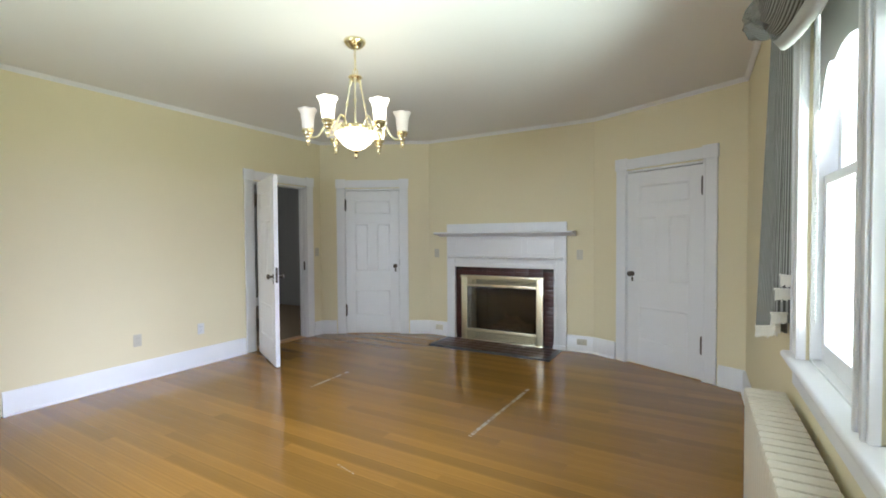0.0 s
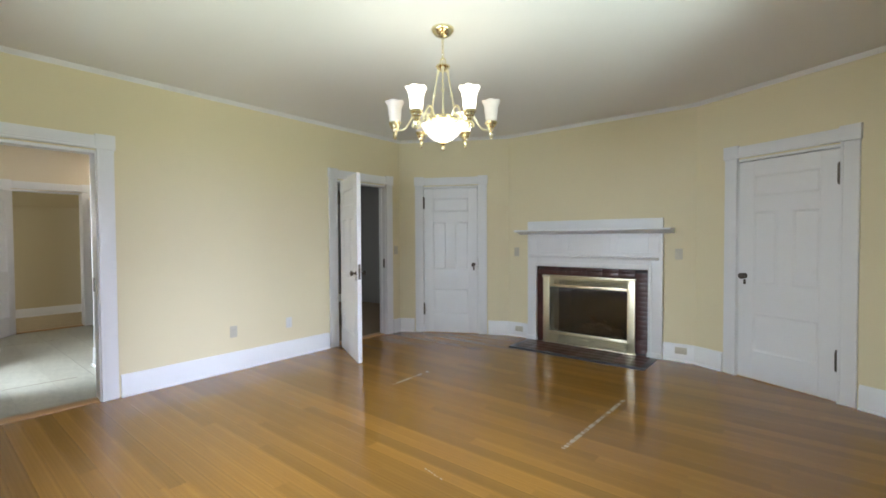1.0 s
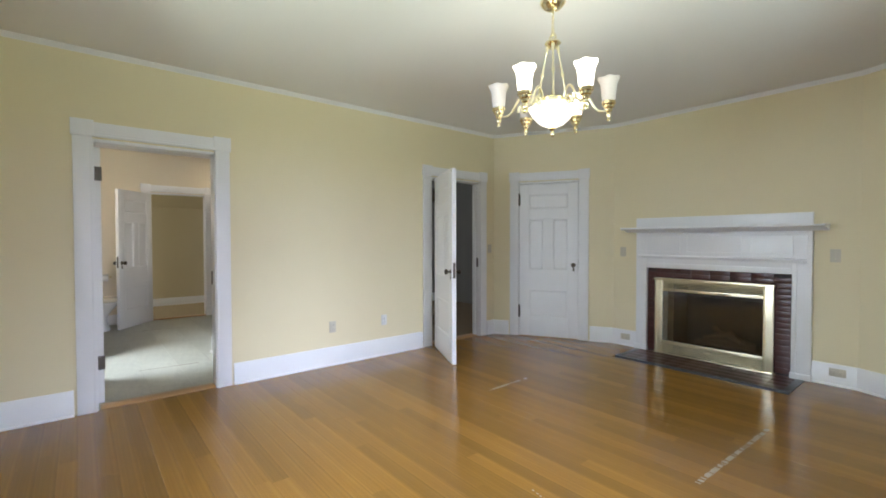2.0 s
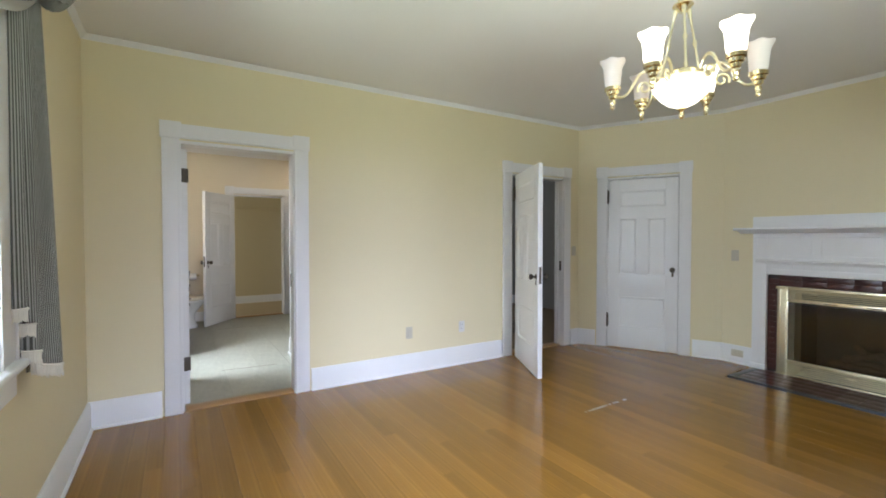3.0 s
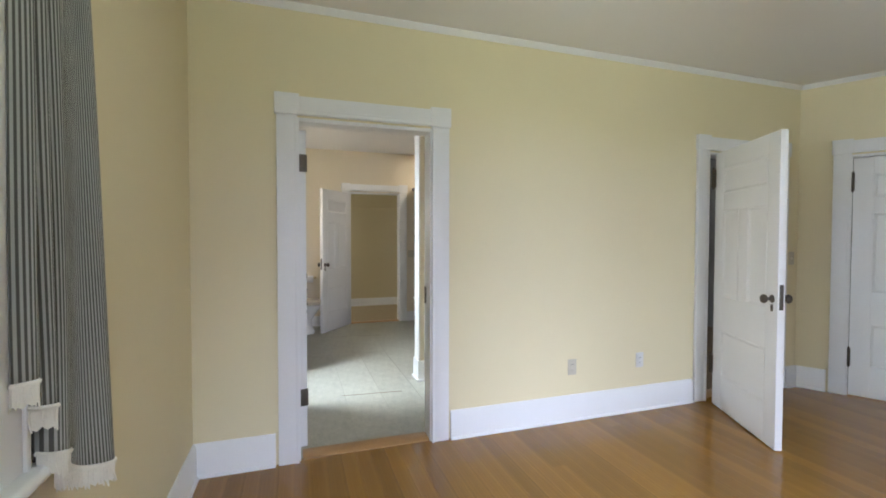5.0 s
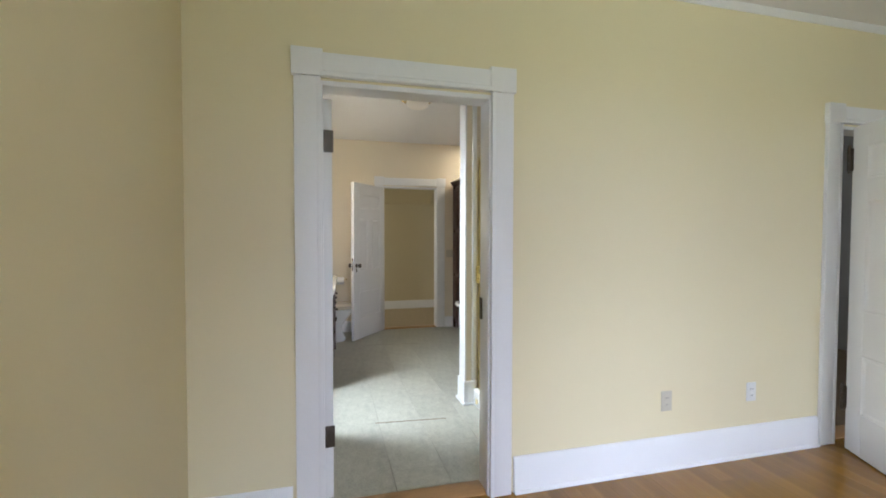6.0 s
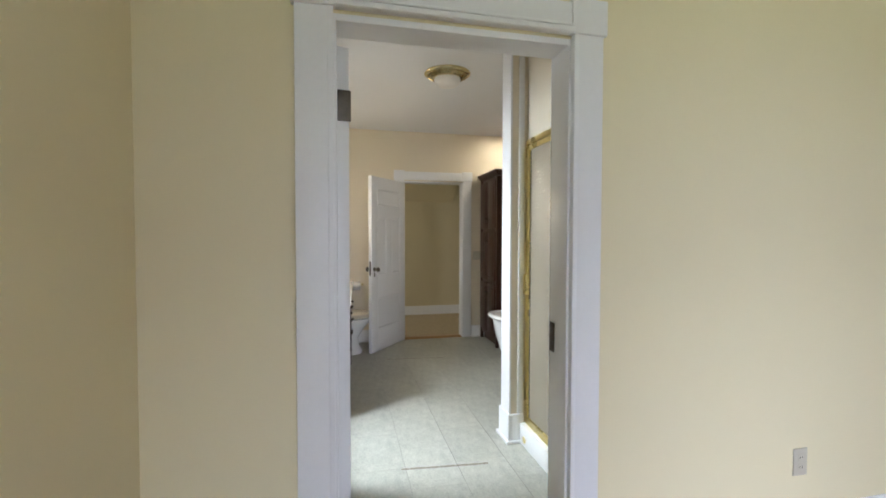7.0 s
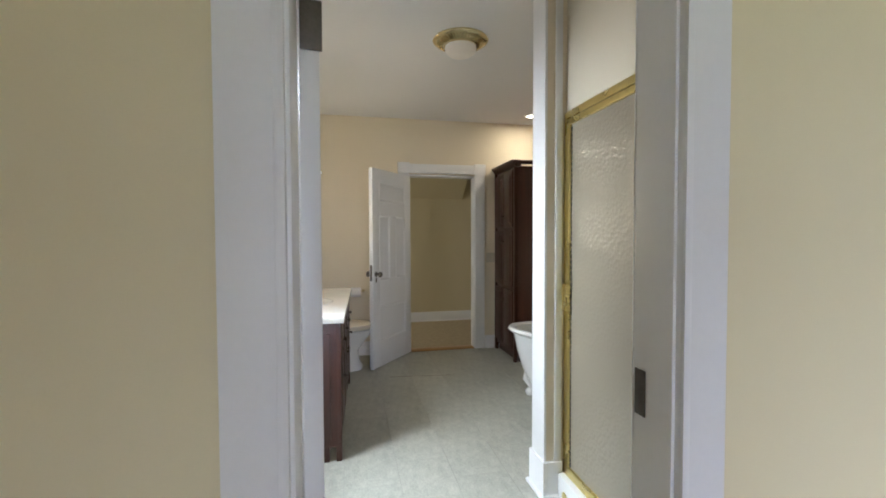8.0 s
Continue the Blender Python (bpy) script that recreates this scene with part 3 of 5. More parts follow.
# floors under the boards and tiles
tagged(mesh_ob("floor", box(-6.16, -0.95, 0.2, 6.15, -0.06, -0.0205), SLOT), "dark subfloor under the fir boards", "floor", kind="structure")
tagged(mesh_ob("floor_bath", box(BX0 - 0.12, -6.16, BY0, BY1, -0.06, -0.0035), GROUT), "grey jointing of the bathroom floor", "floor", kind="structure")
tagged(mesh_ob("threshold_bath", bm_extrude(bmesh.new(), [(-6.265, -0.02), (-6.13, -0.02), (-6.13, 0.004), (-6.15, 0.013), (-6.245, 0.013), (-6.265, 0.004)], "y", 0.97, 1.775), OAK), "worn oak door threshold", "threshold", kind="structure")
tagged(mesh_ob("threshold_side_room", bm_extrude(bmesh.new(), [(-6.285, -0.02), (-6.14, -0.02), (-6.14, 0.004), (-6.16, 0.012), (-6.265, 0.012), (-6.285, 0.004)], "y", 4.175, 4.98), OAK), "worn oak door threshold", "threshold", kind="structure")
tagged(mesh_ob("threshold_hall", bm_extrude(bmesh.new(), [(-10.44, -0.02), (-10.29, -0.02), (-10.29, 0.004), (-10.31, 0.012), (-10.42, 0.012), (-10.44, 0.006)], "y", 1.75, 2.517), OAK), "worn oak door threshold", "threshold", kind="structure")
for nm, mm, o in (("threshold_closet", MA, CD), ("threshold_northeast", M3, D3)):
    ob = mesh_ob(nm, box(o[0] + 0.02, o[1] - 0.02, 0.0, 0.16, -0.018, 0.006, 0.002), OAK)
    ob.matrix_world = mm
    tagged(ob, "oak sill under the closed door", "threshold", kind="structure")
    # unseen panel added behind the leaf to close the opening off
    ob = mesh_ob(nm.replace("threshold", "panel_back"), box(o[0] - 0.05, o[1] + 0.05, 0.17, 0.2, 0.0, 2.2), GREY)
    ob.matrix_world = mm
    tagged(ob, "unseen panel closing the opening behind the closed door", "wall", kind="structure")


# ---- windows ----
def window(name, m, wins, label, wall_t=0.15, w=0.125):
    """Paired double-hung sashes in a cased opening with stool and apron. m: the wall's frame."""
    t = thing(name, m, label, "window", kind="structure")
    z0, z1 = WIN_Z
    lo, hi = min(a for a, b in wins), max(b for a, b in wins)
    for a, b in ((lo - w, lo + 0.01), (hi - 0.01, hi + w)):
        bm = bmesh.new()
        bm_box(bm, a, b, -0.024, 0.0, z0 + 0.012, z1 + 0.02, 0.003)
        inner = b if a < lo - 0.05 else a
        bm_box(bm, inner - (0.02 if inner == b else 0), inner + (0.02 if inner == a else 0), -0.032, -0.024, z0 + 0.012, z1 + 0.02, 0.003)
        outer = a if a < lo - 0.05 else b
        bm_box(bm, outer - (0.018 if outer == b else 0), outer + (0.018 if outer == a else 0), -0.032, -0.024, z0 + 0.012, z1 + 0.02, 0.003)
        part("side_casing", bm, WHITE, t)
    ws = sorted(wins)
    for (a, b), (c, d) in zip(ws, ws[1:]):
        bm = bmesh.new()
        bm_box(bm, b - 0.012, c + 0.012, -0.024, 0.0, z0 + 0.012, z1 + 0.02, 0.003)
        for q in (b + 0.0, c - 0.018):
            bm_box(bm, q, q + 0.018, -0.033, -0.024, z0 + 0.012, z1 + 0.02, 0.003)
        part("mullion_casing", bm, WHITE, t)
    part("head_casing", box(lo - w - 0.01, hi + w + 0.01, -0.03, 0.0, z1 + 0.021, z1 + 0.14, 0.004), WHITE, t)
    bm = bm_extrude(bmesh.new(), [(0.06, z0 - 0.02), (-0.05, z0 - 0.02), (-0.058, z0 - 0.012), (-0.06, z0 - 0.004), (-0.056, z0 + 0.006), (-0.048, z0 + 0.011), (0.06, z0 + 0.011)], "x", lo - w - 0.03, hi + w + 0.03)
    part("window_sill", bm, WHITE, t, "white painted window stool")
    bm = bmesh.new()
    bm_box(bm, lo - w, hi + w, -0.022, 0.0, z0 - 0.12, z0 - 0.021, 0.004)
    bm_box(bm, lo - w, hi + w, -0.028, -0.022, z0 - 0.04, z0 - 0.022, 0.003)
    part("apron", bm, WHITE, t)
    for a, b in wins:
        bm = bmesh.new()
        for x0, x1, zz0, zz1 in ((a, a + 0.02, z0, z1), (b - 0.02, b, z0, z1), (a, b, z1 - 0.02, z1), (a, b, z0, z0 + 0.02)):
            bm_box(bm, x0, x1, 0.012, wall_t, zz0, zz1)
        part("window_frame", bm, WHITE, t)
        zm = 1.57
        for lower, y0 in ((True, 0.045), (False, 0.085)):
            s0, s1 = (z0 + 0.02, zm + 0.02) if lower else (zm - 0.02, z1 - 0.02)
            bm = bmesh.new()
            x0, x1 = a + 0.021, b - 0.021
            bm_box(bm, x0, x0 + 0.045, y0, y0 + 0.036, s0, s1, 0.003)
            bm_box(bm, x1 - 0.045, x1, y0, y0 + 0.036, s0, s1, 0.003)
            bm_box(bm, x0 + 0.044, x1 - 0.044, y0, y0 + 0.036, s0, s0 + (0.07 if lower else 0.036), 0.003)
            bm_box(bm, x0 + 0.044, x1 - 0.044, y0, y0 + 0.036, s1 - (0.036 if lower else 0.05), s1, 0.003)
            sash = part("sash", bm, WHITE, t)
            g = part("pane", box(x0 + 0.04, x1 - 0.04, y0 + 0.016, y0 + 0.02, s0 + 0.03, s1 - 0.03), PANE, sash)
            g.visible_shadow = False
        # bead chain of the roller blind
        bm = bmesh.new()
        cx = a + 0.035
        for k in range(60):
            z = 2.1 - k * 0.018
            for dx in (-0.011, 0.011):
                bmesh.ops.create_icosphere(bm, subdivisions=1, radius=0.0042, matrix=Matrix.Translation((cx + dx, 0.02, z)))
        bm_tube(bm, [(cx - 0.011, 0.02, 2.12), (cx - 0.011, 0.02, 1.035), (cx, 0.02, 1.015), (cx + 0.011, 0.02, 1.035), (cx + 0.011, 0.02, 2.12)], 0.0014, 6)
        part("bead_chain", bm, PORC, t, "white bead chain of the blind")
        # roller blind with a scalloped hem, drawn most of the way up
        bm = bmesh.new()
        n = 40
        top, rows = z1 - 0.01, []
        for k in range(n + 1):
            f = k / n
            u = abs(2 * f - 1)
            hem = 1.84 + 0.17 * (1 - u ** 2) + (0.03 * math.cos(u * 3.0 * math.pi) if u > 0.35 else 0.03 * math.cos(0.35 * 3 * math.pi))
            x = a + 0.03 + (b - a - 0.06) * f
            rows.append([bm.verts.new((x, y, z)) for y, z in ((0.026, top), (0.026, hem), (0.029, hem), (0.029, top))])
        for p, q in zip(rows, rows[1:]):
            for i in range(4):
                bm.faces.new((p[i], q[i], q[(i + 1) % 4], p[(i + 1) % 4]))
        blind = part("roller_blind", bm, SHADECLOTH, t, "grey cloth roller blind with scalloped hem")
    return t


window("window_1", ME, E_WINS, "white paired double-hung window with deep sill")
window("window_2", MS, S_WINS, "white double-hung window beside striped curtain, its unseen twin added", w=0.175)
MBS, _ = wall_pose((BX1, BY0), (BX0, BY0))
tb = thing("window_3", MBS, "white bathroom sash window", "window", kind="structure")
bm = bmesh.new()
for x0, x1, za, zb in ((0.70, 0.80, 0.86, 2.25), (1.50, 1.60, 0.86, 2.25), (0.80, 1.50, 2.15, 2.25), (0.80, 1.50, 0.86, 0.95)):
    bm_box(bm, x0, x1, -0.022, -0.001, za, zb, 0.003)
part("window_frame", bm, WHITE, tb)
bm = bmesh.new()
for x0, x1, za, zb in ((0.801, 0.85, 0.951, 2.149), (1.45, 1.499, 0.951, 2.149), (0.85, 1.45, 2.10, 2.149), (0.85, 1.45, 0.951, 1.0), (0.85, 1.45, 1.53, 1.57)):
    bm_box(bm, x0, x1, 0.05, 0.09, za, zb, 0.003)
part("sash", bm, WHITE, tb)
g = part("pane", box(0.84, 1.46, 0.068, 0.072, 0.99, 2.11), PANE, tb)
g.visible_shadow = False

# ---- curtains ----
def jabot(name, m, flip, label, lift=0.0):
    """A gathered side fall of ticking: five folds, hem stepping down away from the glass, edged with fringe. x runs away from the glass, y out of the wall (negative into the room)."""
    t = thing(name, m, label, "curtain", "curtain falls at the windows")
    TOP = 2.40
    n, rows = 200, 44
    edges = (0.0, 0.12, 0.24, 0.42, 1.0)
    hems = [h + lift for h in (1.06, 0.995, 0.89, 0.815)]
    at_hem = ((0.095, 0.04), (0.13, 0.038), (0.152, 0.055), (0.19, 0.20))
    at_top = ((0.11, 0.05), (0.15, 0.045), (0.19, 0.05), (0.24, 0.085))
    folds = 4
    bm = bmesh.new()
    uvl = bm.loops.layers.uv.new("cloth")
    grid = []

    def place(f, g):
        """f across the gathered cloth, g down it: each fold rises off the wall, bulges, and tucks back behind the next."""
        k = max(i for i in range(folds) if f >= edges[i] - 1e-9)
        loc = (f - edges[k]) / (edges[k + 1] - edges[k])
        drop = hems[k] + (0.03 - 0.06 * loc + 0.008 * math.sin(loc * 11) if k == 3 else 0.006 * math.sin(loc * 3 + k))
        z = TOP + (drop - TOP) * g
        e = g ** 1.25
        x0 = at_top[k][0] + (at_hem[k][0] - at_top[k][0]) * e
        w = at_top[k][1] + (at_hem[k][1] - at_top[k][1]) * e
        front = 0.02 + (0.014 + 0.014 * k) * (0.5 + 0.5 * g)
        if loc < 0.12:
            q = loc / 0.12
            x, y = x0 + 0.02 * (1 - q), -0.006 - (front - 0.006) * q
        elif loc < 0.82:
            q = (loc - 0.12) / 0.70
            x = x0 + w * q
            y = -front - 0.03 * math.sin(math.pi * q) ** 0.8 + 0.014 * q * q
            if k == 3:
                y += (0.026 * math.sin(q * 8.5 - 0.9 + 1.1 * g) + 0.006 * math.sin(q * 19 + 2 * g)) * (0.35 + 0.65 * g)
                x += 0.010 * math.cos(q * 7.5 - 0.6 + 0.9 * g)
            else:
                y += 0.005 * math.sin(q * 6.5 + k + 2 * g)
        else:
            q = (loc - 0.82) / 0.18
            x = x0 + w * (1 - 0.30 * q)
            y = -front + 0.014 + (front - 0.022) * q
        x += 0.006 * math.sin(5 * g + 2 * k)
        return Vector((flip * x, y, z))
    for i in range(n + 1):
        grid.append([bm.verts.new(place(i / n, j / rows)) for j in range(rows + 1)])
    for i in range(n):
        for j in range(rows):
            f = bm.faces.new((grid[i][j], grid[i + 1][j], grid[i + 1][j + 1], grid[i][j + 1]))
            f.smooth = True
            for lp, (a, b) in zip(f.loops, ((i, j), (i + 1, j), (i + 1, j + 1), (i, j + 1))):
                lp[uvl].uv = (a / n, b / rows * 2)
    bmesh.ops.recalc_face_normals(bm, faces=bm.faces)
    cloth = part("cloth", bm, STRIPE, t)
    md = cloth.modifiers.new("thickness", 'SOLIDIFY')
    md.thickness = 0.003
    for k in range(folds):
        bm = bmesh.new()
        for i in range(int(edges[k] * n), int(edges[k + 1] * n)):
            loc = (i / n - edges[k]) / (edges[k + 1] - edges[k])
            if loc < 0.08 or loc > 0.82:
                continue
            for h in ((0.0,) if i % 3 else ()):
                p = place((i + h) / n, 1.0)
                L = 0.048 + 0.005 * math.sin(i * 7.1 + h)
                bm_tube(bm, [p + Vector((0, 0, 0.004)), p + Vector((0.0015 * math.sin(i * 3.3), 0.002, -L * 0.5)), p + Vector((0.004 * math.sin(i * 5.7 + h), 0.003 * math.cos(i * 3.0), -L))], [0.0018, 0.0026, 0.0018], 5)
        a, b = int(edges[k] * n), int(edges[k + 1] * n)
        a, b = a + int(0.08 * (b - a)), a + int(0.82 * (b - a))
        top = [bm.verts.new(place(i / n, 1.0)) for i in range(a, b)]
        low = [bm.verts.new(place(i / n, 1.0) + Vector((0, 0.001, -0.044 + 0.005 * math.sin(i * 2.3)))) for i in range(a, b)]
        for i in range(len(top) - 1):
            bm.faces.new((top[i], top[i + 1], low[i + 1], low[i]))
        bm_tube(bm, [place(i / n, 1.0) for i in range(a, b)], 0.0055, 6)
        part("fringe", bm, FRINGE, t, "cream cotton fringe")
    return t


def swag(name, m, span, label):
    """A draped swag across a window's head with a knotted rosette at each end; x along the wall, y negative into the room."""
    t = thing(name, m, label, "curtain", "swags over the windows")
    n, rows = 60, 36
    bm = bmesh.new()
    uvl = bm.loops.layers.uv.new("cloth")

    def place(f, g):
        sag = 1 - (2 * f - 1) ** 2
        top = 2.43 - 0.03 * sag
        bot = 2.33 - 0.34 * sag ** 0.75
        z = top + (bot - top) * g
        fold = math.sin(g * 6 * 2 * math.pi + 0.6 * math.sin(6 * f))
        y = -0.10 - (0.03 + 0.05 * sag) * math.sin(math.pi * min(1, g * 0.8 + 0.1)) - 0.026 * fold * (0.5 + 0.5 * sag)
        return Vector((span * f, y, z + 0.008 * fold))
    grid = [[bm.verts.new(place(i / n, j / rows)) for j in range(rows + 1)] for i in range(n + 1)]
    for i in range(n):
        for j in range(rows):
            f = bm.faces.new((grid[i][j], grid[i + 1][j], grid[i + 1][j + 1], grid[i][j + 1]))
            f.smooth = True
            for lp, (a, b) in zip(f.loops, ((i, j), (i + 1, j), (i + 1, j + 1), (i, j + 1))):
                lp[uvl].uv = (b / rows * 0.9, a / n * 2)
    cloth = part("drape", bm, STRIPE, t)
    md = cloth.modifiers.new("thickness", 'SOLIDIFY')
    md.thickness = 0.004
    bm = bmesh.new()
    rr = [[bm.verts.new(place(i / n, 1.0) + Vector((0, -0.006 + 0.014 * k, -0.02 * k))) for k in range(3)] for i in range(n + 1)]
    for i in range(n):
        for k in range(2):
            bm.faces.new((rr[i][k], rr[i + 1][k], rr[i + 1][k + 1], rr[i][k + 1])).smooth = True
    lin = part("lining_edge", bm, LINING, t, "cream lining turned out along the hem")
    md = lin.modifiers.new("thickness", 'SOLIDIFY')
    md.thickness = 0.003
    for x in (0.0, span):
        bm = bmesh.new()
        uv2 = bm.loops.layers.uv.new("cloth")
        bmesh.ops.create_uvsphere(bm, u_segments=56, v_segments=20, radius=0.086)
        for v in bm.verts:
            a = math.atan2(v.co.z, v.co.x)
            d = math.hypot(v.co.x, v.co.z) / 0.08
            k = 1 + 0.17 * math.sin(10 * a + 9 * d) + 0.10 * math.sin(4 * a - 5 * d)
            v.co = Vector((v.co.x * k, v.co.y * (0.8 + 0.2 * math.sin(9 * a + 6 * d)), v.co.z * k))
        for f in bm.faces:
            f.smooth = True
            for lp in f.loops:
                lp[uv2].uv = (math.atan2(lp.vert.co.z, lp.vert.co.x) / 6.28 * 1.0, lp.vert.co.length * 3)
        bmesh.ops.translate(bm, verts=bm.verts, vec=(x, -0.125, 2.34))
        part("rosette", bm, STRIPE, t, "knotted striped cloth rosette")
    part("rod", bm_tube(bmesh.new(), [(0.0, -0.06, 2.41), (span, -0.06, 2.41)], 0.012, 10), WHITE, t)
    for x in (0.02, span - 0.02):
        part("bracket", box(x - 0.01, x + 0.01, -0.07, 0.0, 2.39, 2.42, 0.002), WHITE, t)
    return t


# x = 0 of each side fall lies near the casing's inner edge
jabot("curtain_fall", ME @ pose(E_WINS[0][0] - 0.02, 0, 0), -1, "grey striped ticking curtain fall with cream fringe", lift=0.13)
jabot("curtain_fall", MS @ pose(S_WINS[0][1] + 0.025, 0, 0), 1, "grey striped ticking curtain with cream fringed hem")
swag("curtain_swag", ME @ pose(E_WINS[0][0] - 0.19, 0, -0.02), 1.96, "draped grey striped swag with knotted rosettes")
swag("curtain_swag", MS @ pose(S_WINS[1][0] - 0.27, 0, 0), 2.10, "draped grey striped swag with knotted rosettes")


# ---- radiator under the paired window ----
def radiator():
    t = thing("radiator", pose(-1.205, 3.12, 0), "cream enamelled cast-iron column radiator under window", "radiator")
    H, n, p = 0.665, 29, 0.058
    col = bmesh.new()
    for dx in (-0.052, 0.0, 0.052):
        pts = [(dx, 0, 0.10 + k * (H - 0.13) / 8) for k in range(9)]
        bm_tube(col, pts, [0.020] * 9, 8)
    for x0, x1 in ((-0.074, -0.058), (0.058, 0.074)):
        bm_box(col, x0, x1, -0.0275, 0.0275, 0.10, H - 0.02, 0.005)
    for z, hz in ((H - 0.035, 0.042), (0.115, 0.04)):
        bm_box(col, -0.078, 0.078, -0.025, 0.025, z - hz / 2, z + hz, 0.014)
    first = part("section", col, RAD, t)
    for k in range(1, n):
        o = first.copy()
        scene.collection.objects.link(o)
        o.parent = t
        o.location = (0, -k * p, 0)
    for k in (0, n - 1):
        for dx in (-0.052, 0.052):
            bm = bm_tube(bmesh.new(), [(dx, -k * p, 0.0), (dx, -k * p, 0.03), (dx, -k * p, 0.12)], [0.026, 0.017, 0.02], 10)
            part("foot", bm, RAD, t)
    bm = bm_tube(bmesh.new(), [(0, 0.02, 0.13), (0, 0.10, 0.13), (0, 0.115, 0.115), (0, 0.115, -0.01)], 0.016, 12)
    bm_lathe(bm, [(0.03, 0.002), (0.03, 0.006), (0.018, 0.012)], 16, 0, 0.115)
    part("supply_pipe", bm, RAD, t, "cream painted supply pipe")
    bm = bmesh.new()
    bm_lathe(bm, [(0.0, 0.10), (0.024, 0.10), (0.024, 0.16), (0.014, 0.18), (0.014, 0.20), (0.03, 0.205), (0.03, 0.225), (0.0, 0.23)], 16, 0, 0.075)
    part("valve", bm, RAD, t)
    return t


radiator()


# ---- fireplace ----
def fireplace():
    """x and z as on the north wall's frame, y negative into the room."""
    t = thing("fireplace", MF, "white wooden mantelpiece with oxblood tile surround", "fireplace")
    O0, O1, OT = 0.44, 1.795, 0.97
    L0, L1 = 0.31, 1.94
    for a, b in ((L0, O0), (O1, L1)):
        bm = bmesh.new()
        bm_box(bm, a, b, -0.045, -0.001, 0.0, 1.40, 0.003)
        inner = (b - 0.035, b) if a == L0 else (a, a + 0.035)
        bm_box(bm, inner[0], inner[1], -0.058, -0.045, 0.0, 1.07, 0.003)
        bm_box(bm, a - 0.008, b + 0.006, -0.058 - 0.008, -0.001, 0.0, 0.055, 0.004)
        part("pilaster", bm, WHITE, t)
    bm = bmesh.new()
    bm_box(bm, O0, O1, -0.045, -0.001, OT, 1.40, 0.002)
    bm_box(bm, O0 + 0.001, O1 - 0.001, -0.06, -0.0452, OT, OT + 0.055, 0.004)
    part("frieze", bm, WHITE, t)
    bm = bm_extrude(bmesh.new(), [(-0.046, 1.075), (-0.062, 1.075), (-0.066, 1.088), (-0.078, 1.098), (-0.078, 1.108), (-0.062, 1.114), (-0.046, 1.118)], "x", L0 + 0.035, L1 - 0.035)
    part("moulding", bm, WHITE, t)
    for a, b in ((0.34, 0.80), (0.865, 1.385), (1.45, 1.91)):
        bm = bmesh.new()
        z0, z1 = 1.15, 1.345
        for x0, x1, za, zb in ((a, b, z1 - 0.012, z1), (a, b, z0, z0 + 0.012), (a, a + 0.012, z0 + 0.012, z1 - 0.012), (b - 0.012, b, z0 + 0.012, z1 - 0.012)):
            bm_box(bm, x0, x1, -0.052, -0.0455, za, zb, 0.002)
        part("panel_bead", bm, WHITE, t)
    bm = bm_extrude(bmesh.new(), [(-0.001, 1.375), (-0.06, 1.375), (-0.075, 1.385), (-0.10, 1.39), (-0.12, 1.402), (-0.20, 1.404), (-0.215, 1.41), (-0.22, 1.42), (-0.215, 1.432), (-0.001, 1.434)], "x", 0.20, 2.05)
    part("mantel_shelf", bm, WHITE, t, "white moulded mantel shelf")
    part("overmantel", box(L0 - 0.01, L1 + 0.0, -0.03, -0.001, 1.435, 1.545, 0.004), WHITE, t)
    # tile surround, each glazed brick proud of its joints
    bm = box(O0 + 0.001, O1 - 0.001, -0.022, -0.001, 0.0, OT - 0.001)
    bmesh.ops.delete(bm, geom=bm.verts, context='VERTS')
    for a, b, za, zb in ((O0, 0.53, 0.0, OT), (1.66, O1, 0.0, OT), (0.53, 1.66, 0.86, OT)):
        bm_box(bm, a, b, -0.018, -0.001, za, zb)
    part("surround_bed", bm, NEARBLACK, t, "dark mortar behind the tiles")
    h = 0.0535
    k = 0
    z = 0.02
    while z + h < OT:
        for a, b in ((O0 + 0.001, 0.538), (1.652, O1 - 0.001)):
            part("tile", box(a, b, -0.024, -0.012, z + 0.0015, z + h - 0.0015, 0.002), TILE, t)
        z += h
        k += 1
    for k in range(6):
        x0 = 0.54 + k * (1.65 - 0.54) / 6
        x1 = 0.54 + (k + 1) * (1.65 - 0.54) / 6
        for z0 in (0.862, 0.9155):
            part("tile", box(x0 + 0.001, x1 - 0.001, -0.024, -0.012, z0 + 0.001, z0 + h - 0.001, 0.002), TILE, t)
    # firebox behind
    bm = bmesh.new()
    f0, f1, ft, fd = 0.655, 1.665, 0.805, 0.55
    for x0, x1, y0, y1, z0, z1 in ((f0 - 0.06, f0, 0.001, fd, 0, ft), (f1, f1 + 0.06, 0.001, fd, 0, ft), (f0 - 0.06, f1 + 0.06, fd, fd + 0.06, 0, ft + 0.06), (f0, f1, 0.001, fd, ft, ft + 0.06), (f0, f1, -0.02, fd, -0.06, 0.0)):
        bm_box(bm, x0, x1, y0, y1, z0, z1)
    part("firebox", bm, NEARBLACK, t, "near-black firebox lining")
    return t


fireplace()


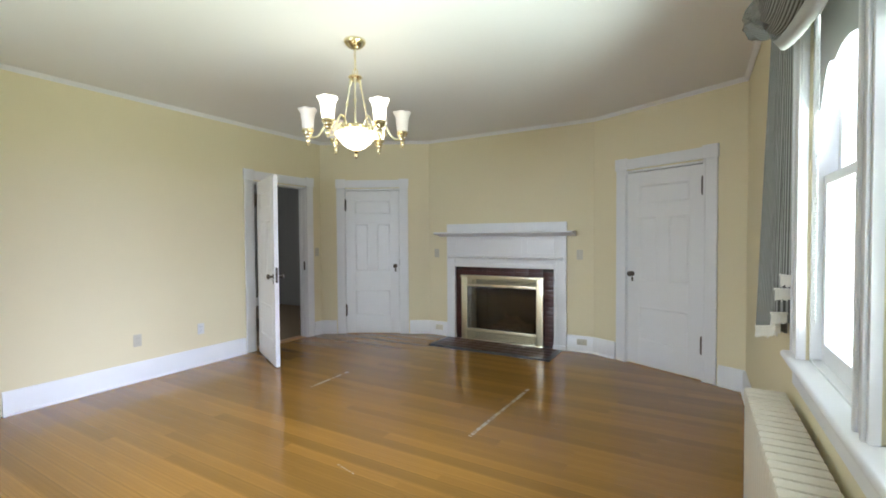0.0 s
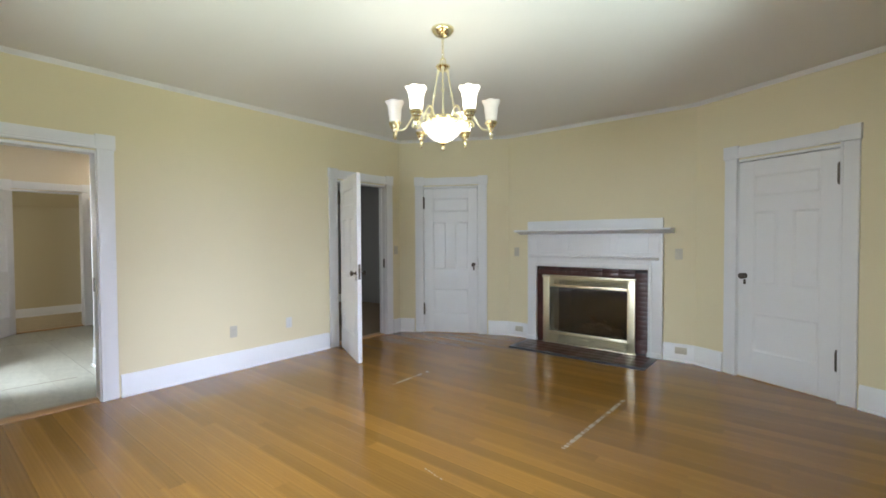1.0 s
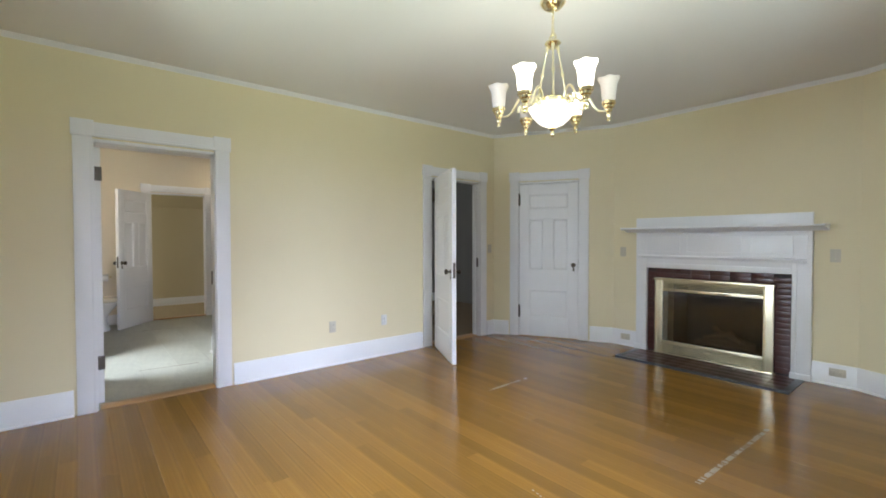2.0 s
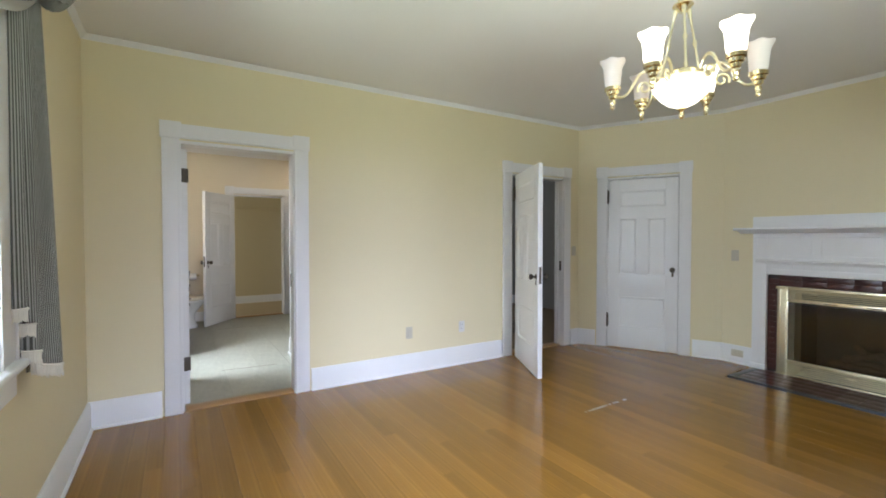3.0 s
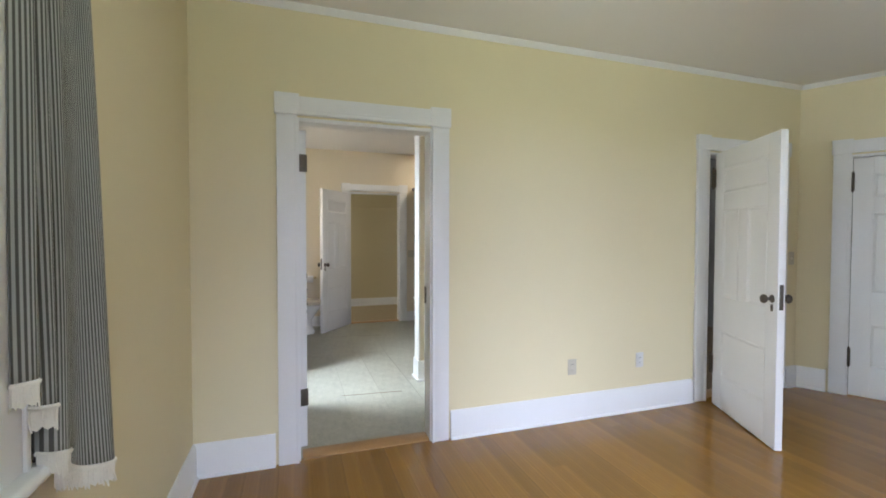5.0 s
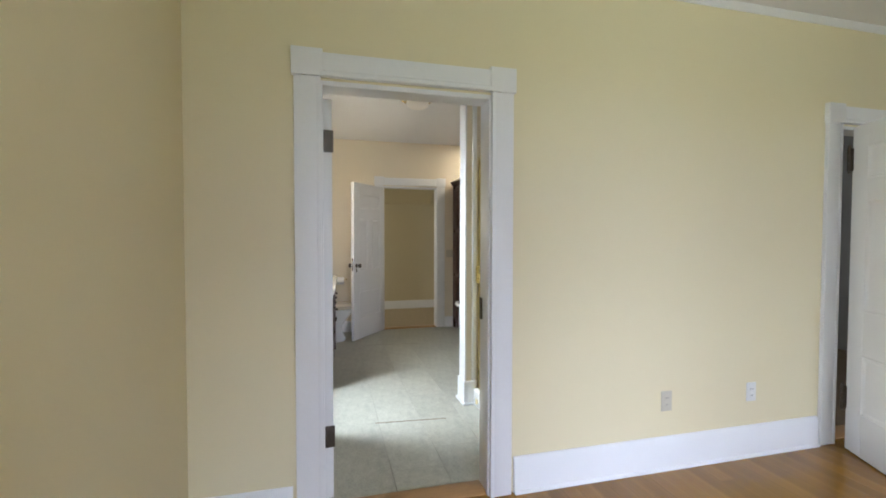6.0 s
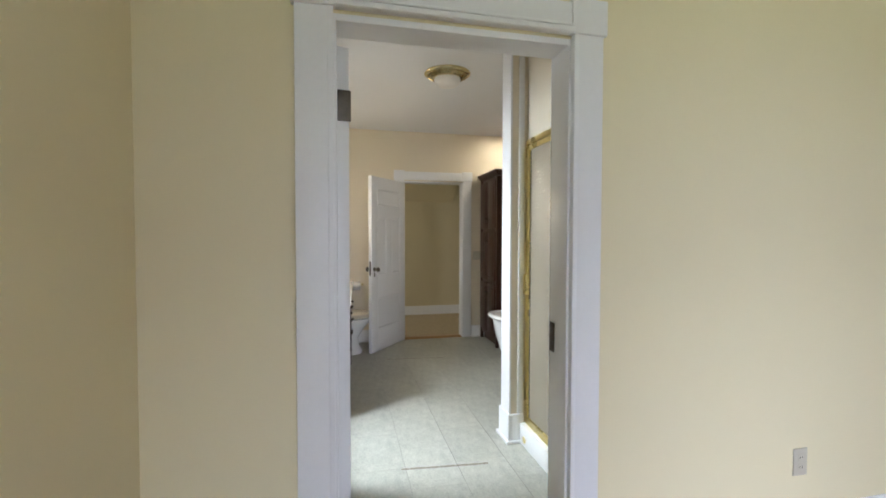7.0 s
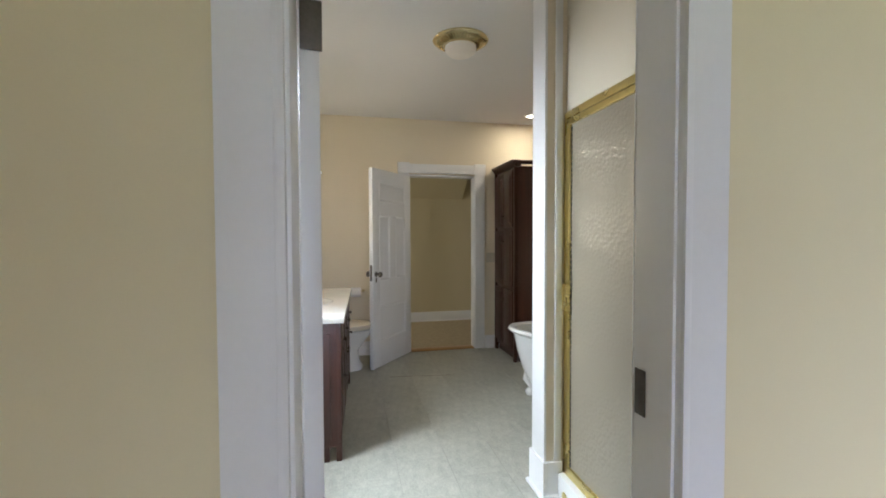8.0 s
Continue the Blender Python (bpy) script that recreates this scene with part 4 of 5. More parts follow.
def fire_screen():
    t = thing("fireplace_screen", MF @ pose(0.535, -0.025, 0), "satin brass glass-doored fireplace screen", "fire screen")
    W, H = 1.125, 0.858
    G0, G1, Z0, Z1 = 0.085, 1.04, 0.152, 0.715
    for a, b in ((0.0, G0), (G1, W)):
        bm = bmesh.new()
        bm_box(bm, a, b, -0.03, 0.0, 0.012, H, 0.004)
        bm_box(bm, a + 0.012, a + 0.03, -0.038, -0.03, 0.02, H - 0.03, 0.003)
        bm_box(bm, b - 0.024, b - 0.008, -0.036, -0.03, 0.02, H - 0.03, 0.003)
        part("post", bm, SATIN, t)
    bm = bmesh.new()
    bm_box(bm, -0.008, W + 0.008, -0.045, 0.0, H - 0.022, H, 0.004)
    part("top_rail", bm, SATIN, t)
    for k in range(6):
        z = H - 0.026 - k * 0.0165
        part("louvre", bm_extrude(bmesh.new(), [(-0.006, z), (-0.028, z - 0.003), (-0.030, z - 0.0075), (-0.008, z - 0.0075)], "x", G0 - 0.001, G1 + 0.001), SATIN, t)
    part("top_bar", box(G0, G1, -0.036, 0.0, Z1, Z1 + 0.032, 0.004), SATIN, t)
    for k in range(6):
        z = Z0 - 0.034 - k * 0.017
        part("louvre", bm_extrude(bmesh.new(), [(-0.006, z), (-0.028, z - 0.003), (-0.030, z - 0.0075), (-0.008, z - 0.0075)], "x", G0 - 0.001, G1 + 0.001), SATIN, t)
    part("bottom_bar", box(G0, G1, -0.036, 0.0, Z0 - 0.03, Z0, 0.004), SATIN, t)
    part("foot_rail", box(-0.008, W + 0.008, -0.04, 0.0, 0.0, 0.013, 0.003), SATIN, t)
    part("handle", box(W / 2 - 0.03, W / 2 + 0.03, -0.05, -0.032, 0.078, 0.096, 0.006), SATIN, t)
    g = part("glass_door", box(G0, G1, -0.014, -0.010, Z0 - 0.002, Z1 + 0.002), FIREGLASS, t, "smoked glass doors")
    g.visible_shadow = False
    for x in (G0 + 0.33, G0 + 0.62):
        part("clip", box(x - 0.05, x + 0.05, -0.041, -0.036, Z1 + 0.008, Z1 + 0.016, 0.001), IRON, t)
    return t


fire_screen()


def log_set():
    t = thing("gas_logs", MF @ pose(1.16, 0.20, 0.001), "ceramic gas logs on an iron grate", "gas logs")
    t.scale = (0.95, 1.0, 0.8)
    rnd = random.Random(5)
    for p, q, r in (((-0.30, 0.02, 0.17), (0.30, 0.0, 0.17), 0.045), ((-0.24, 0.12, 0.18), (0.26, 0.13, 0.19), 0.05), ((-0.20, 0.0, 0.25), (0.06, 0.12, 0.33), 0.036), ((0.02, 0.1, 0.33), (0.20, -0.02, 0.25), 0.034), ((-0.05, 0.12, 0.29), (-0.12, 0.05, 0.40), 0.028)):
        bm = bmesh.new()
        n = 9
        pts = [Vector(p).lerp(Vector(q), k / n) + Vector((0, rnd.uniform(-.008, .008), rnd.uniform(-.01, .01))) for k in range(n + 1)]
        bm_tube(bm, pts, [r * rnd.uniform(0.82, 1.12) for _ in pts], 12)
        part("log", bm, LOG, t)
    bm = bmesh.new()
    for k in range(7):
        x = -0.30 + k * 0.1
        bm_tube(bm, [(x, -0.09, 0.20), (x, -0.08, 0.11), (x, 0.18, 0.11)], 0.009, 6)
    for y in (-0.07, 0.16):
        bm_tube(bm, [(-0.34, y, 0.10), (0.34, y, 0.10)], 0.009, 6)
    for x in (-0.28, 0.28):
        for y in (-0.07, 0.16):
            bm_tube(bm, [(x, y, 0.0), (x, y, 0.10)], 0.009, 6)
    part("grate", bm, IRON, t, "black iron grate")
    part("burner_front", box(-0.36, 0.36, -0.12, -0.10, 0.0, 0.13, 0.008), LOG, t, "pale ceramic burner front")
    return t


log_set()


# ---- chandelier ----
def chandelier():
    t = thing("chandelier", pose(-3.519, 3.065, 0.0642) @ Matrix.Scale(0.955, 4), "six-arm polished brass chandelier with frosted glass shades", "chandelier")
    part("canopy", bm_lathe(bmesh.new(), [(0.0, 2.721), (0.02, 2.723), (0.05, 2.736), (0.072, 2.758), (0.078, 2.769), (0.078, 2.7805)], 32), BRASS, t)
    for k in range(10):
        z = 2.712 - k * 0.0165
        pts = []
        for i in range(12):
            a = 2 * math.pi * i / 12
            u, w = 0.0075 * math.cos(a), 0.0125 * math.sin(a)
            pts.append((u, 0, z + w) if k % 2 else (0, u, z + w))
        part("chain_link", bm_tube(bmesh.new(), pts, 0.0022, 6, closed=True), BRASS, t)
    ring = [(0.022 * math.cos(2 * math.pi * i / 18), 0, 2.558 + 0.022 * math.sin(2 * math.pi * i / 18)) for i in range(18)]
    part("top_loop", bm_tube(bmesh.new(), ring, 0.004, 8, closed=True), BRASS, t)
    part("hub", bm_lathe(bmesh.new(), [(0.0, 2.535), (0.03, 2.535), (0.047, 2.527), (0.05, 2.518), (0.04, 2.508), (0.028, 2.50), (0.02, 2.488), (0.0, 2.486)], 28), BRASS, t)
    base = radians(39)
    for k in range(3):
        a = base + radians(30) + k * 2 * math.pi / 3
        c, s = math.cos(a), math.sin(a)
        p0, p1 = Vector((0.036 * c, 0.036 * s, 2.505)), Vector((0.108 * c, 0.108 * s, 2.163))
        fr = [0, .04, .06, .1, .12, .44, .47, .5, .53, .56, .9, .93, .96, 1]
        rs = [.010, .012, .008, .010, .006, .006, .009, .012, .009, .006, .007, .011, .008, .010]
        part("rod", bm_tube(bmesh.new(), [p0.lerp(p1, f) for f in fr], rs, 10), SATIN, t)
    part("ring", bm_lathe(bmesh.new(), [(0.10, 2.131), (0.118, 2.131), (0.125, 2.138), (0.125, 2.156), (0.118, 2.164), (0.09, 2.166), (0.09, 2.146), (0.10, 2.131)], 40), BRASS, t)
    bowl = bm_lathe(bmesh.new(), [(0.098, 2.131), (0.116, 2.124), (0.146, 2.108), (0.142, 2.100), (0.124, 2.074), (0.100, 2.044), (0.068, 2.017), (0.03, 2.001), (0.0, 1.997)], 60, wave=0.10, lobes=6, wave_from=0.45)
    part("bowl", bowl, BOWLLIT, t, "lit frosted glass bowl")
    part("finial", bm_lathe(bmesh.new(), [(0.0, 1.998), (0.02, 1.995), (0.022, 1.988), (0.012, 1.98), (0.009, 1.968), (0.014, 1.962), (0.015, 1.952), (0.009, 1.942), (0.0, 1.938)], 18), BRASS, t)
    lit = (False, True, False, False, True, True)
    for k in range(6):
        a = base + k * math.pi / 3
        rot = Matrix.Rotation(a, 4, 'Z')
        R = 0.335
        # S-curved arm from the ring, dipping to the cup, with a scroll
        pts = []
        knots = [(0.118, 2.135), (0.125, 2.152), (0.142, 2.188), (0.172, 2.206), (0.203, 2.190), (0.228, 2.150), (0.253, 2.107), (0.285, 2.082), (0.335, 2.086), (0.35, 2.09)]
        for i in range(25):
            f = i / 24 * (len(knots) - 3)
            j = min(int(f), len(knots) - 4)
            u = f - j
            q = [Vector((a_, 0, b_)) for a_, b_ in knots[j:j + 4]]
            c = 0.5 * ((2 * q[1]) + (q[2] - q[0]) * u + (2 * q[0] - 5 * q[1] + 4 * q[2] - q[3]) * u ** 2 + (3 * q[1] - q[0] - 3 * q[2] + q[3]) * u ** 3)
            pts.append(rot @ c)
        bm = bm_tube(bmesh.new(), pts, [0.0080 - 0.001 * i / 24 for i in range(25)], 8)
        sc = []
        for i in range(28):
            f = i / 27
            an = -0.5 + f * 2 * math.pi * 1.25
            rr = 0.036 * (1 - 0.72 * f)
            sc.append(rot @ Vector((0.178 + rr * math.cos(an), 0, 2.118 + rr * math.sin(an))))
        bm_tube(bm, sc, [0.0078 - 0.0025 * i / 27 for i in range(28)], 8)
        part("arm", bm, SATIN, t)
        cx, cy = R * math.cos(a), R * math.sin(a)
        part("cup", bm_lathe(bmesh.new(), [(0.0, 2.018), (0.009, 2.021), (0.013, 2.031), (0.009, 2.04), (0.013, 2.047), (0.015, 2.064), (0.012, 2.073), (0.020, 2.078), (0.022, 2.095), (0.031, 2.10), (0.033, 2.116), (0.041, 2.12), (0.042, 2.138), (0.034, 2.141)], 20, cx, cy), BRASS, t)
        sh = bm_lathe(bmesh.new(), [(0.026, 2.133), (0.036, 2.139), (0.041, 2.165), (0.044, 2.205), (0.048, 2.24), (0.058, 2.263), (0.067, 2.277), (0.0655, 2.277), (0.056, 2.262), (0.045, 2.24), (0.041, 2.205), (0.038, 2.165), (0.03, 2.142)], 40, cx, cy, wave=0.0)
        for v in sh.verts:
            g = max(0.0, (v.co.z - 2.23) / 0.06)
            an = math.atan2(v.co.y - cy, v.co.x - cx)
            v.co.z += 0.0035 * g * math.cos(6 * an)
            v.co.x += (v.co.x - cx) * 0.045 * g * math.cos(6 * an)
            v.co.y += (v.co.y - cy) * 0.045 * g * math.cos(6 * an)
        part("shade", sh, LIT if lit[k] else UNLITGLOW, t, "lit frosted tulip shade" if lit[k] else "unlit frosted tulip shade with a faint added glow")
    return t


chandelier()


# ---- plates on walls and baseboards ----
def outlet(m, label, horizontal=False, switch=False, material=PLATE, gang=1):
    t = thing("light_switch" if switch else "wall_outlet", m, label, "light switch" if switch else "outlet", "switches on the walls" if switch else "outlets on the walls")
    w, h = (0.115, 0.07) if horizontal else (0.072, 0.116)
    if gang == 2:
        w = 0.118
    part("plate", box(-w / 2, w / 2, -0.006, -0.0005, -h / 2, h / 2, 0.0025), material, t)
    if gang == 2:
        for dx in (-0.023, 0.023):
            part("toggle", box(dx - 0.006, dx + 0.006, -0.016, -0.006, -0.014, 0.012, 0.002), material, t)
    elif switch:
        part("toggle", box(-0.005, 0.005, -0.018, -0.006, -0.012, 0.010, 0.002), material, t)
        for z in (-0.03, 0.03):
            part("screw", bm_tube(bmesh.new(), [(0, -0.008, z), (0, -0.006, z)], 0.003, 8), SATIN, t)
    else:
        for d in (-0.021, 0.021):
            dx, dz = (d, 0) if horizontal else (0, d)
            part("socket", box(dx - 0.015, dx + 0.015, -0.0085, -0.006, dz - 0.015, dz + 0.015, 0.002), material, t)
            for e in (-0.006, 0.006):
                ex, ez = (0, e) if horizontal else (e, 0)
                part("slot", box(dx + ex - (0.004 if horizontal else 0.001), dx + ex + (0.004 if horizontal else 0.001), -0.0095, -0.0085, dz + ez - (0.001 if horizontal else 0.004), dz + ez + (0.001 if horizontal else 0.004)), SLOT, t)
    return t


outlet(MW @ pose(2.872 - 0.38, 0, 0.395), "ivory duplex outlet on yellow wall", material=PLATE)
outlet(MW @ pose(3.494 - 0.38, 0, 0.395), "white duplex outlet on yellow wall", material=WPLATE)
outlet(MW @ pose(5.185 - 0.38, 0, 1.17), "ivory light switch beside the doorway", switch=True)
outlet(MF @ pose(0.125, 0, 1.145), "ivory light switch beside the mantel", switch=True)
outlet(MF @ pose(2.09, 0, 1.15), "ivory plate with dark toggle beside mantel", switch=True)
outlet(MF @ pose(0.17, -0.0225, 0.11), "ivory outlet set in white baseboard", horizontal=True)
outlet(MF @ pose(2.12, -0.0225, 0.12), "ivory outlet set in white baseboard", horizontal=True)
outlet(MB @ pose(2.33, 0, 1.087), "ivory double switch plate on bathroom wall", switch=True, gang=2)


# ---- marks on the floors ----
def floor_mark(p, q, width, n, material, label, z=0.0006, gaps=0.3, seed=1):
    """Broken strip of old tape: small flakes in a row."""
    rnd = random.Random(seed)
    d = math.dist(p, q)
    bm = bmesh.new()
    x = 0.0
    while x < d:
        L = rnd.uniform(0.5, 1.5) * d / n
        if rnd.random() > gaps:
            a, b = -width / 2 * rnd.uniform(0.6, 1), width / 2 * rnd.uniform(0.6, 1)
            bm_box(bm, x, min(d, x + L * 0.92), a, b, 0.0, 0.0007)
        x += L
    ob = mesh_ob("floor_mark", bm, material)
    ob.matrix_world = pose(p[0], p[1], z, 0, 0, math.degrees(math.atan2(q[1] - p[1], q[0] - p[0])))
    return tagged(ob, label, "tape residue", kind="stuff")


floor_mark((-2.812, 3.385), (-2.77, 4.47), 0.034, 80, TAPE, "broken strip of pale tape residue on boards", seed=3, gaps=0.22)
floor_mark((-4.531, 3.571), (-4.544, 4.073), 0.028, 36, TAPE, "faint strip of tape residue on boards", seed=8, gaps=0.35)
floor_mark((-3.16, 2.62), (-3.34, 2.66), 0.008, 16, TAPE, "small pale scuffs on the floorboards", seed=4, gaps=0.62)
floor_mark((-9.44, 1.43), (-9.37, 2.05), 0.012, 16, SMUDGE, "thin brown mark across bathroom tiles", seed=5, gaps=0.05, z=0.0008)
floor_mark((-7.15, 1.30), (-7.10, 1.90), 0.02, 16, SMUDGE, "faint brown strip across bathroom tiles", seed=6, gaps=0.05, z=0.0008)

# ---- hearth, set flush into the boards ----
th = thing("hearth", pose(0, 0, 0), "oxblood tiled hearth with dark slate border", "hearth")
bm = bmesh.new()
for x0, x1, y0, y1 in ((-4.43, -2.86, 5.455, 5.505), (-4.43, -4.37, 5.505, 5.99), (-2.92, -2.86, 5.505, 5.99)):
    bm_box(bm, x0, x1, y0, y1, -0.018, 0.006, 0.002)
part("border", bm, SLATE, th, "dark slate border")
nx, ny = 10, 4
part("bed", box(-4.37, -2.92, 5.505, 5.985, -0.018, 0.001), NEARBLACK, th)
for i in range(nx):
    for j in range(ny):
        x0, y0 = -4.368 + i * 1.446 / nx, 5.507 + j * 0.476 / ny
        part("tile", box(x0 + 0.001, x0 + 1.446 / nx - 0.001, y0 + 0.001, y0 + 0.476 / ny - 0.001, -0.004, 0.005, 0.0015), TILE, th)

# ---- bathroom things ----
def vanity():
    t = thing("vanity_cabinet", pose(-7.95, 0.43, 0, 0, 0, -2.0), "dark cherry vanity cabinet with panelled doors", "cabinet")
    L, D, Hc = 1.44, 0.575, 0.835
    bm = bmesh.new()
    bm_box(bm, -L, 0.0, 0.0, D - 0.02, 0.09, Hc, 0.002)
    bm_box(bm, -L, -0.0, 0.0, D - 0.07, 0.0, 0.09)
    part("body", bm, CHERRY, t)
    for x in (-0.045, -L):
        part("corner_post", box(x, x + 0.045, D - 0.03, D + 0.004, 0.0, Hc, 0.004), CHERRY, t)
    part("side_panel", box(0.0, 0.01, 0.07, D - 0.06, 0.14, Hc - 0.06, 0.004), CHERRY, t)
    n = 4
    w = (L - 0.10) / n
    for k in range(n):
        x1 = -0.05 - k * w
        for z0, z1, nm in ((0.12, 0.58, "door"), (0.60, 0.78, "drawer")):
            bm = bmesh.new()
            bm_box(bm, x1 - w + 0.006, x1 - 0.006, D - 0.02, D, z0, z1, 0.003)
            bm_box(bm, x1 - w + 0.055, x1 - 0.055, D, D + 0.006, z0 + 0.045, z1 - 0.045, 0.004)
            d = part(nm, bm, CHERRY, t)
            kb = bm_lathe(bmesh.new(), [(0.0, 0.03), (0.011, 0.027), (0.013, 0.02), (0.006, 0.012), (0.005, 0.0)], 12)
            bmesh.ops.rotate(kb, verts=kb.verts, cent=(0, 0, 0), matrix=Matrix.Rotation(radians(-90), 3, 'X'))
            kx = (x1 - w + 0.05 if k % 2 else x1 - 0.05) if nm == "door" else x1 - w / 2
            bmesh.ops.translate(kb, verts=kb.verts, vec=(kx, D, z1 - 0.09 if nm == "door" else (z0 + z1) / 2))
            part("knob", kb, IRON, d, "dark round knob")
    return t


vanity()
tv = thing("worktop", pose(-7.95, 0.43, 0.835, 0, 0, -2.0), "white cultured-marble vanity top with basin", "worktop")
bm = bmesh.new()
bm_box(bm, -1.46, 0.015, -0.005, 0.60, 0.0005, 0.04, 0.006)
bm_box(bm, -1.46, 0.015, -0.005, 0.015, 0.04, 0.13, 0.004)
part("slab", bm, MARBLE, tv)
bm = bmesh.new()
bm_lathe(bm, [(0.235, 0.041), (0.225, 0.046), (0.20, 0.044), (0.17, 0.0415), (0.0, 0.0412)], 36, -0.60, 0.31)
for v in bm.verts:
    v.co.y = 0.31 + (v.co.y - 0.31) * 0.78
part("basin", bm, PORC, tv, "white oval basin rim")
bm = bm_tube(bmesh.new(), [(-0.60, 0.08, 0.04), (-0.60, 0.08, 0.15), (-0.60, 0.11, 0.18), (-0.60, 0.17, 0.17), (-0.60, 0.19, 0.14)], 0.012, 10)
part("tap", bm, BRASS, tv, "polished brass tap")


def sconce():
    t = thing("vanity_light", pose(-9.0, 0.402, 2.02), "brass vanity light with frosted glass shade", "wall lamp")
    bm = bm_lathe(bmesh.new(), [(0.0, 0.02), (0.05, 0.015), (0.055, 0.0)], 20)
    bmesh.ops.rotate(bm, verts=bm.verts, cent=(0, 0, 0), matrix=Matrix.Rotation(radians(-90), 3, 'X'))
    part("back_plate", bm, BRASS, t)
    part("arm", bm_tube(bmesh.new(), [(0, 0.01, 0), (0, 0.16, 0.0), (0, 0.26, 0.03), (0, 0.35, 0.0), (0, 0.36, -0.03)], 0.008, 8), BRASS, t)
    part("shade", bm_lathe(bmesh.new(), [(0.03, -0.02), (0.045, -0.05), (0.06, -0.10), (0.085, -0.15), (0.083, -0.15), (0.057, -0.1), (0.04, -0.05)], 28, 0, 0.36), SCONCE, t, "lit frosted bell shade")
    return t


sconce()


def toilet():
    t = thing("toilet", pose(-9.78, 0.50, 0), "white porcelain toilet with cream seat", "toilet")
    bm = bmesh.new()
    prof = [(0.115, 0.0), (0.12, 0.03), (0.10, 0.09), (0.095, 0.18), (0.13, 0.27), (0.175, 0.34), (0.185, 0.375), (0.17, 0.385), (0.0, 0.385)]
    bm_lathe(bm, prof, 36, 0, 0)
    for v in bm.verts:
        v.co.y = 0.50 + v.co.y * (1.32 if v.co.z > 0.25 else 1.75) - (0.06 if v.co.z < 0.2 else 0.0)
    part("bowl", bm, PORC, t)
    bm = bm_lathe(bmesh.new(), [(0.0, 0.386), (0.18, 0.386), (0.192, 0.392), (0.194, 0.405), (0.186, 0.413), (0.195, 0.416), (0.195, 0.43), (0.18, 0.438), (0.0, 0.441)], 40, 0, 0)
    for v in bm.verts:
        v.co.y = 0.50 + v.co.y * 1.3
    part("seat", bm, SEATM, t, "cream closed seat and lid")
    part("tank", box(-0.23, 0.23, 0.0, 0.2, 0.385, 0.74, 0.025), PORC, t)
    part("tank_lid", box(-0.245, 0.245, -0.0, 0.215, 0.741, 0.78, 0.012), PORC, t)
    part("bolt_cap", bm_lathe(bmesh.new(), [(0.014, 0.03), (0.013, 0.045), (0.0, 0.05)], 10, 0.11, 0.42), PORC, t)
    return t


toilet().scale = (1, 1.06, 1.08)
tp = thing("toilet_paper_holder", pose(-10.30, 1.13, 0.735), "brass holder with white toilet paper roll", "paper holder")
part("post", bm_tube(bmesh.new(), [(0.0, -0.085, 0), (0.07, -0.085, 0), (0.075, -0.075, 0)], [0.018, 0.009, 0.012], 10), BRASS, tp)
part("post", bm_tube(bmesh.new(), [(0.0, 0.085, 0), (0.07, 0.085, 0), (0.075, 0.075, 0)], [0.018, 0.009, 0.012], 10), BRASS, tp)
part("roll", bm_tube(bmesh.new(), [(0.065, -0.055, -0.01), (0.065, 0.055, -0.01)], 0.052, 24), PAPER, tp, "white paper roll")
part("spindle", bm_tube(bmesh.new(), [(0.072, -0.085, 0), (0.072, 0.085, 0)], 0.006, 8), BRASS, tp)


def tub():
    t = thing("bathtub", pose(-8.48, 3.03, 0), "white clawfoot bathtub with rolled rim", "bathtub")
    bm = bmesh.new()

    def ring(rx, ry, z, n=56):
        return [bm.verts.new((rx * math.cos(a) * (1.0 if abs(math.cos(a)) < 0.0 else 1.0), ry * (abs(math.sin(a)) ** 0.72) * (1 if math.sin(a) >= 0 else -1), z + (0.03 * max(0, -math.sin(a)) ** 2 if z > 0.5 else 0))) for a in [2 * math.pi * k / n for k in range(n)]]
    prof = [(0.20, 0.48, 0.16), (0.27, 0.57, 0.19), (0.31, 0.63, 0.30), (0.335, 0.675, 0.45), (0.35, 0.70, 0.555), (0.378, 0.735, 0.57), (0.386, 0.745, 0.585), (0.378, 0.735, 0.602), (0.35, 0.705, 0.604), (0.328, 0.68, 0.59), (0.31, 0.65, 0.45), (0.28, 0.60, 0.30), (0.22, 0.5, 0.21)]
    rings = [ring(*p) for p in prof]
    for a, b in zip(rings, rings[1:]):
        for k in range(len(a)):
            bm.faces.new((a[k], a[(k + 1) % len(a)], b[(k + 1) % len(a)], b[k])).smooth = True
    bm.faces.new(rings[0])
    bm.faces.new(rings[-1])
    part("shell", bm, PORC, t)
    for sx in (-1, 1):
        for sy in (-1, 1):
            x, y = sx * 0.20, sy * 0.47
            bm = bm_tube(bmesh.new(), [(x * 0.9, y * 0.92, 0.24), (x * 1.15, y * 1.05, 0.19), (x * 1.2, y * 1.08, 0.14), (x * 1.05, y * 1.02, 0.08), (x * 1.1, y * 1.04, 0.045)], [0.035, 0.045, 0.034, 0.022, 0.024], 12)
            bmesh.ops.create_uvsphere(bm, u_segments=14, v_segments=10, radius=0.036, matrix=Matrix.Translation((x * 1.1, y * 1.04, 0.034)))
            part("claw_foot", bm, PORC, t, "white painted ball-and-claw foot")
    return t


tub()


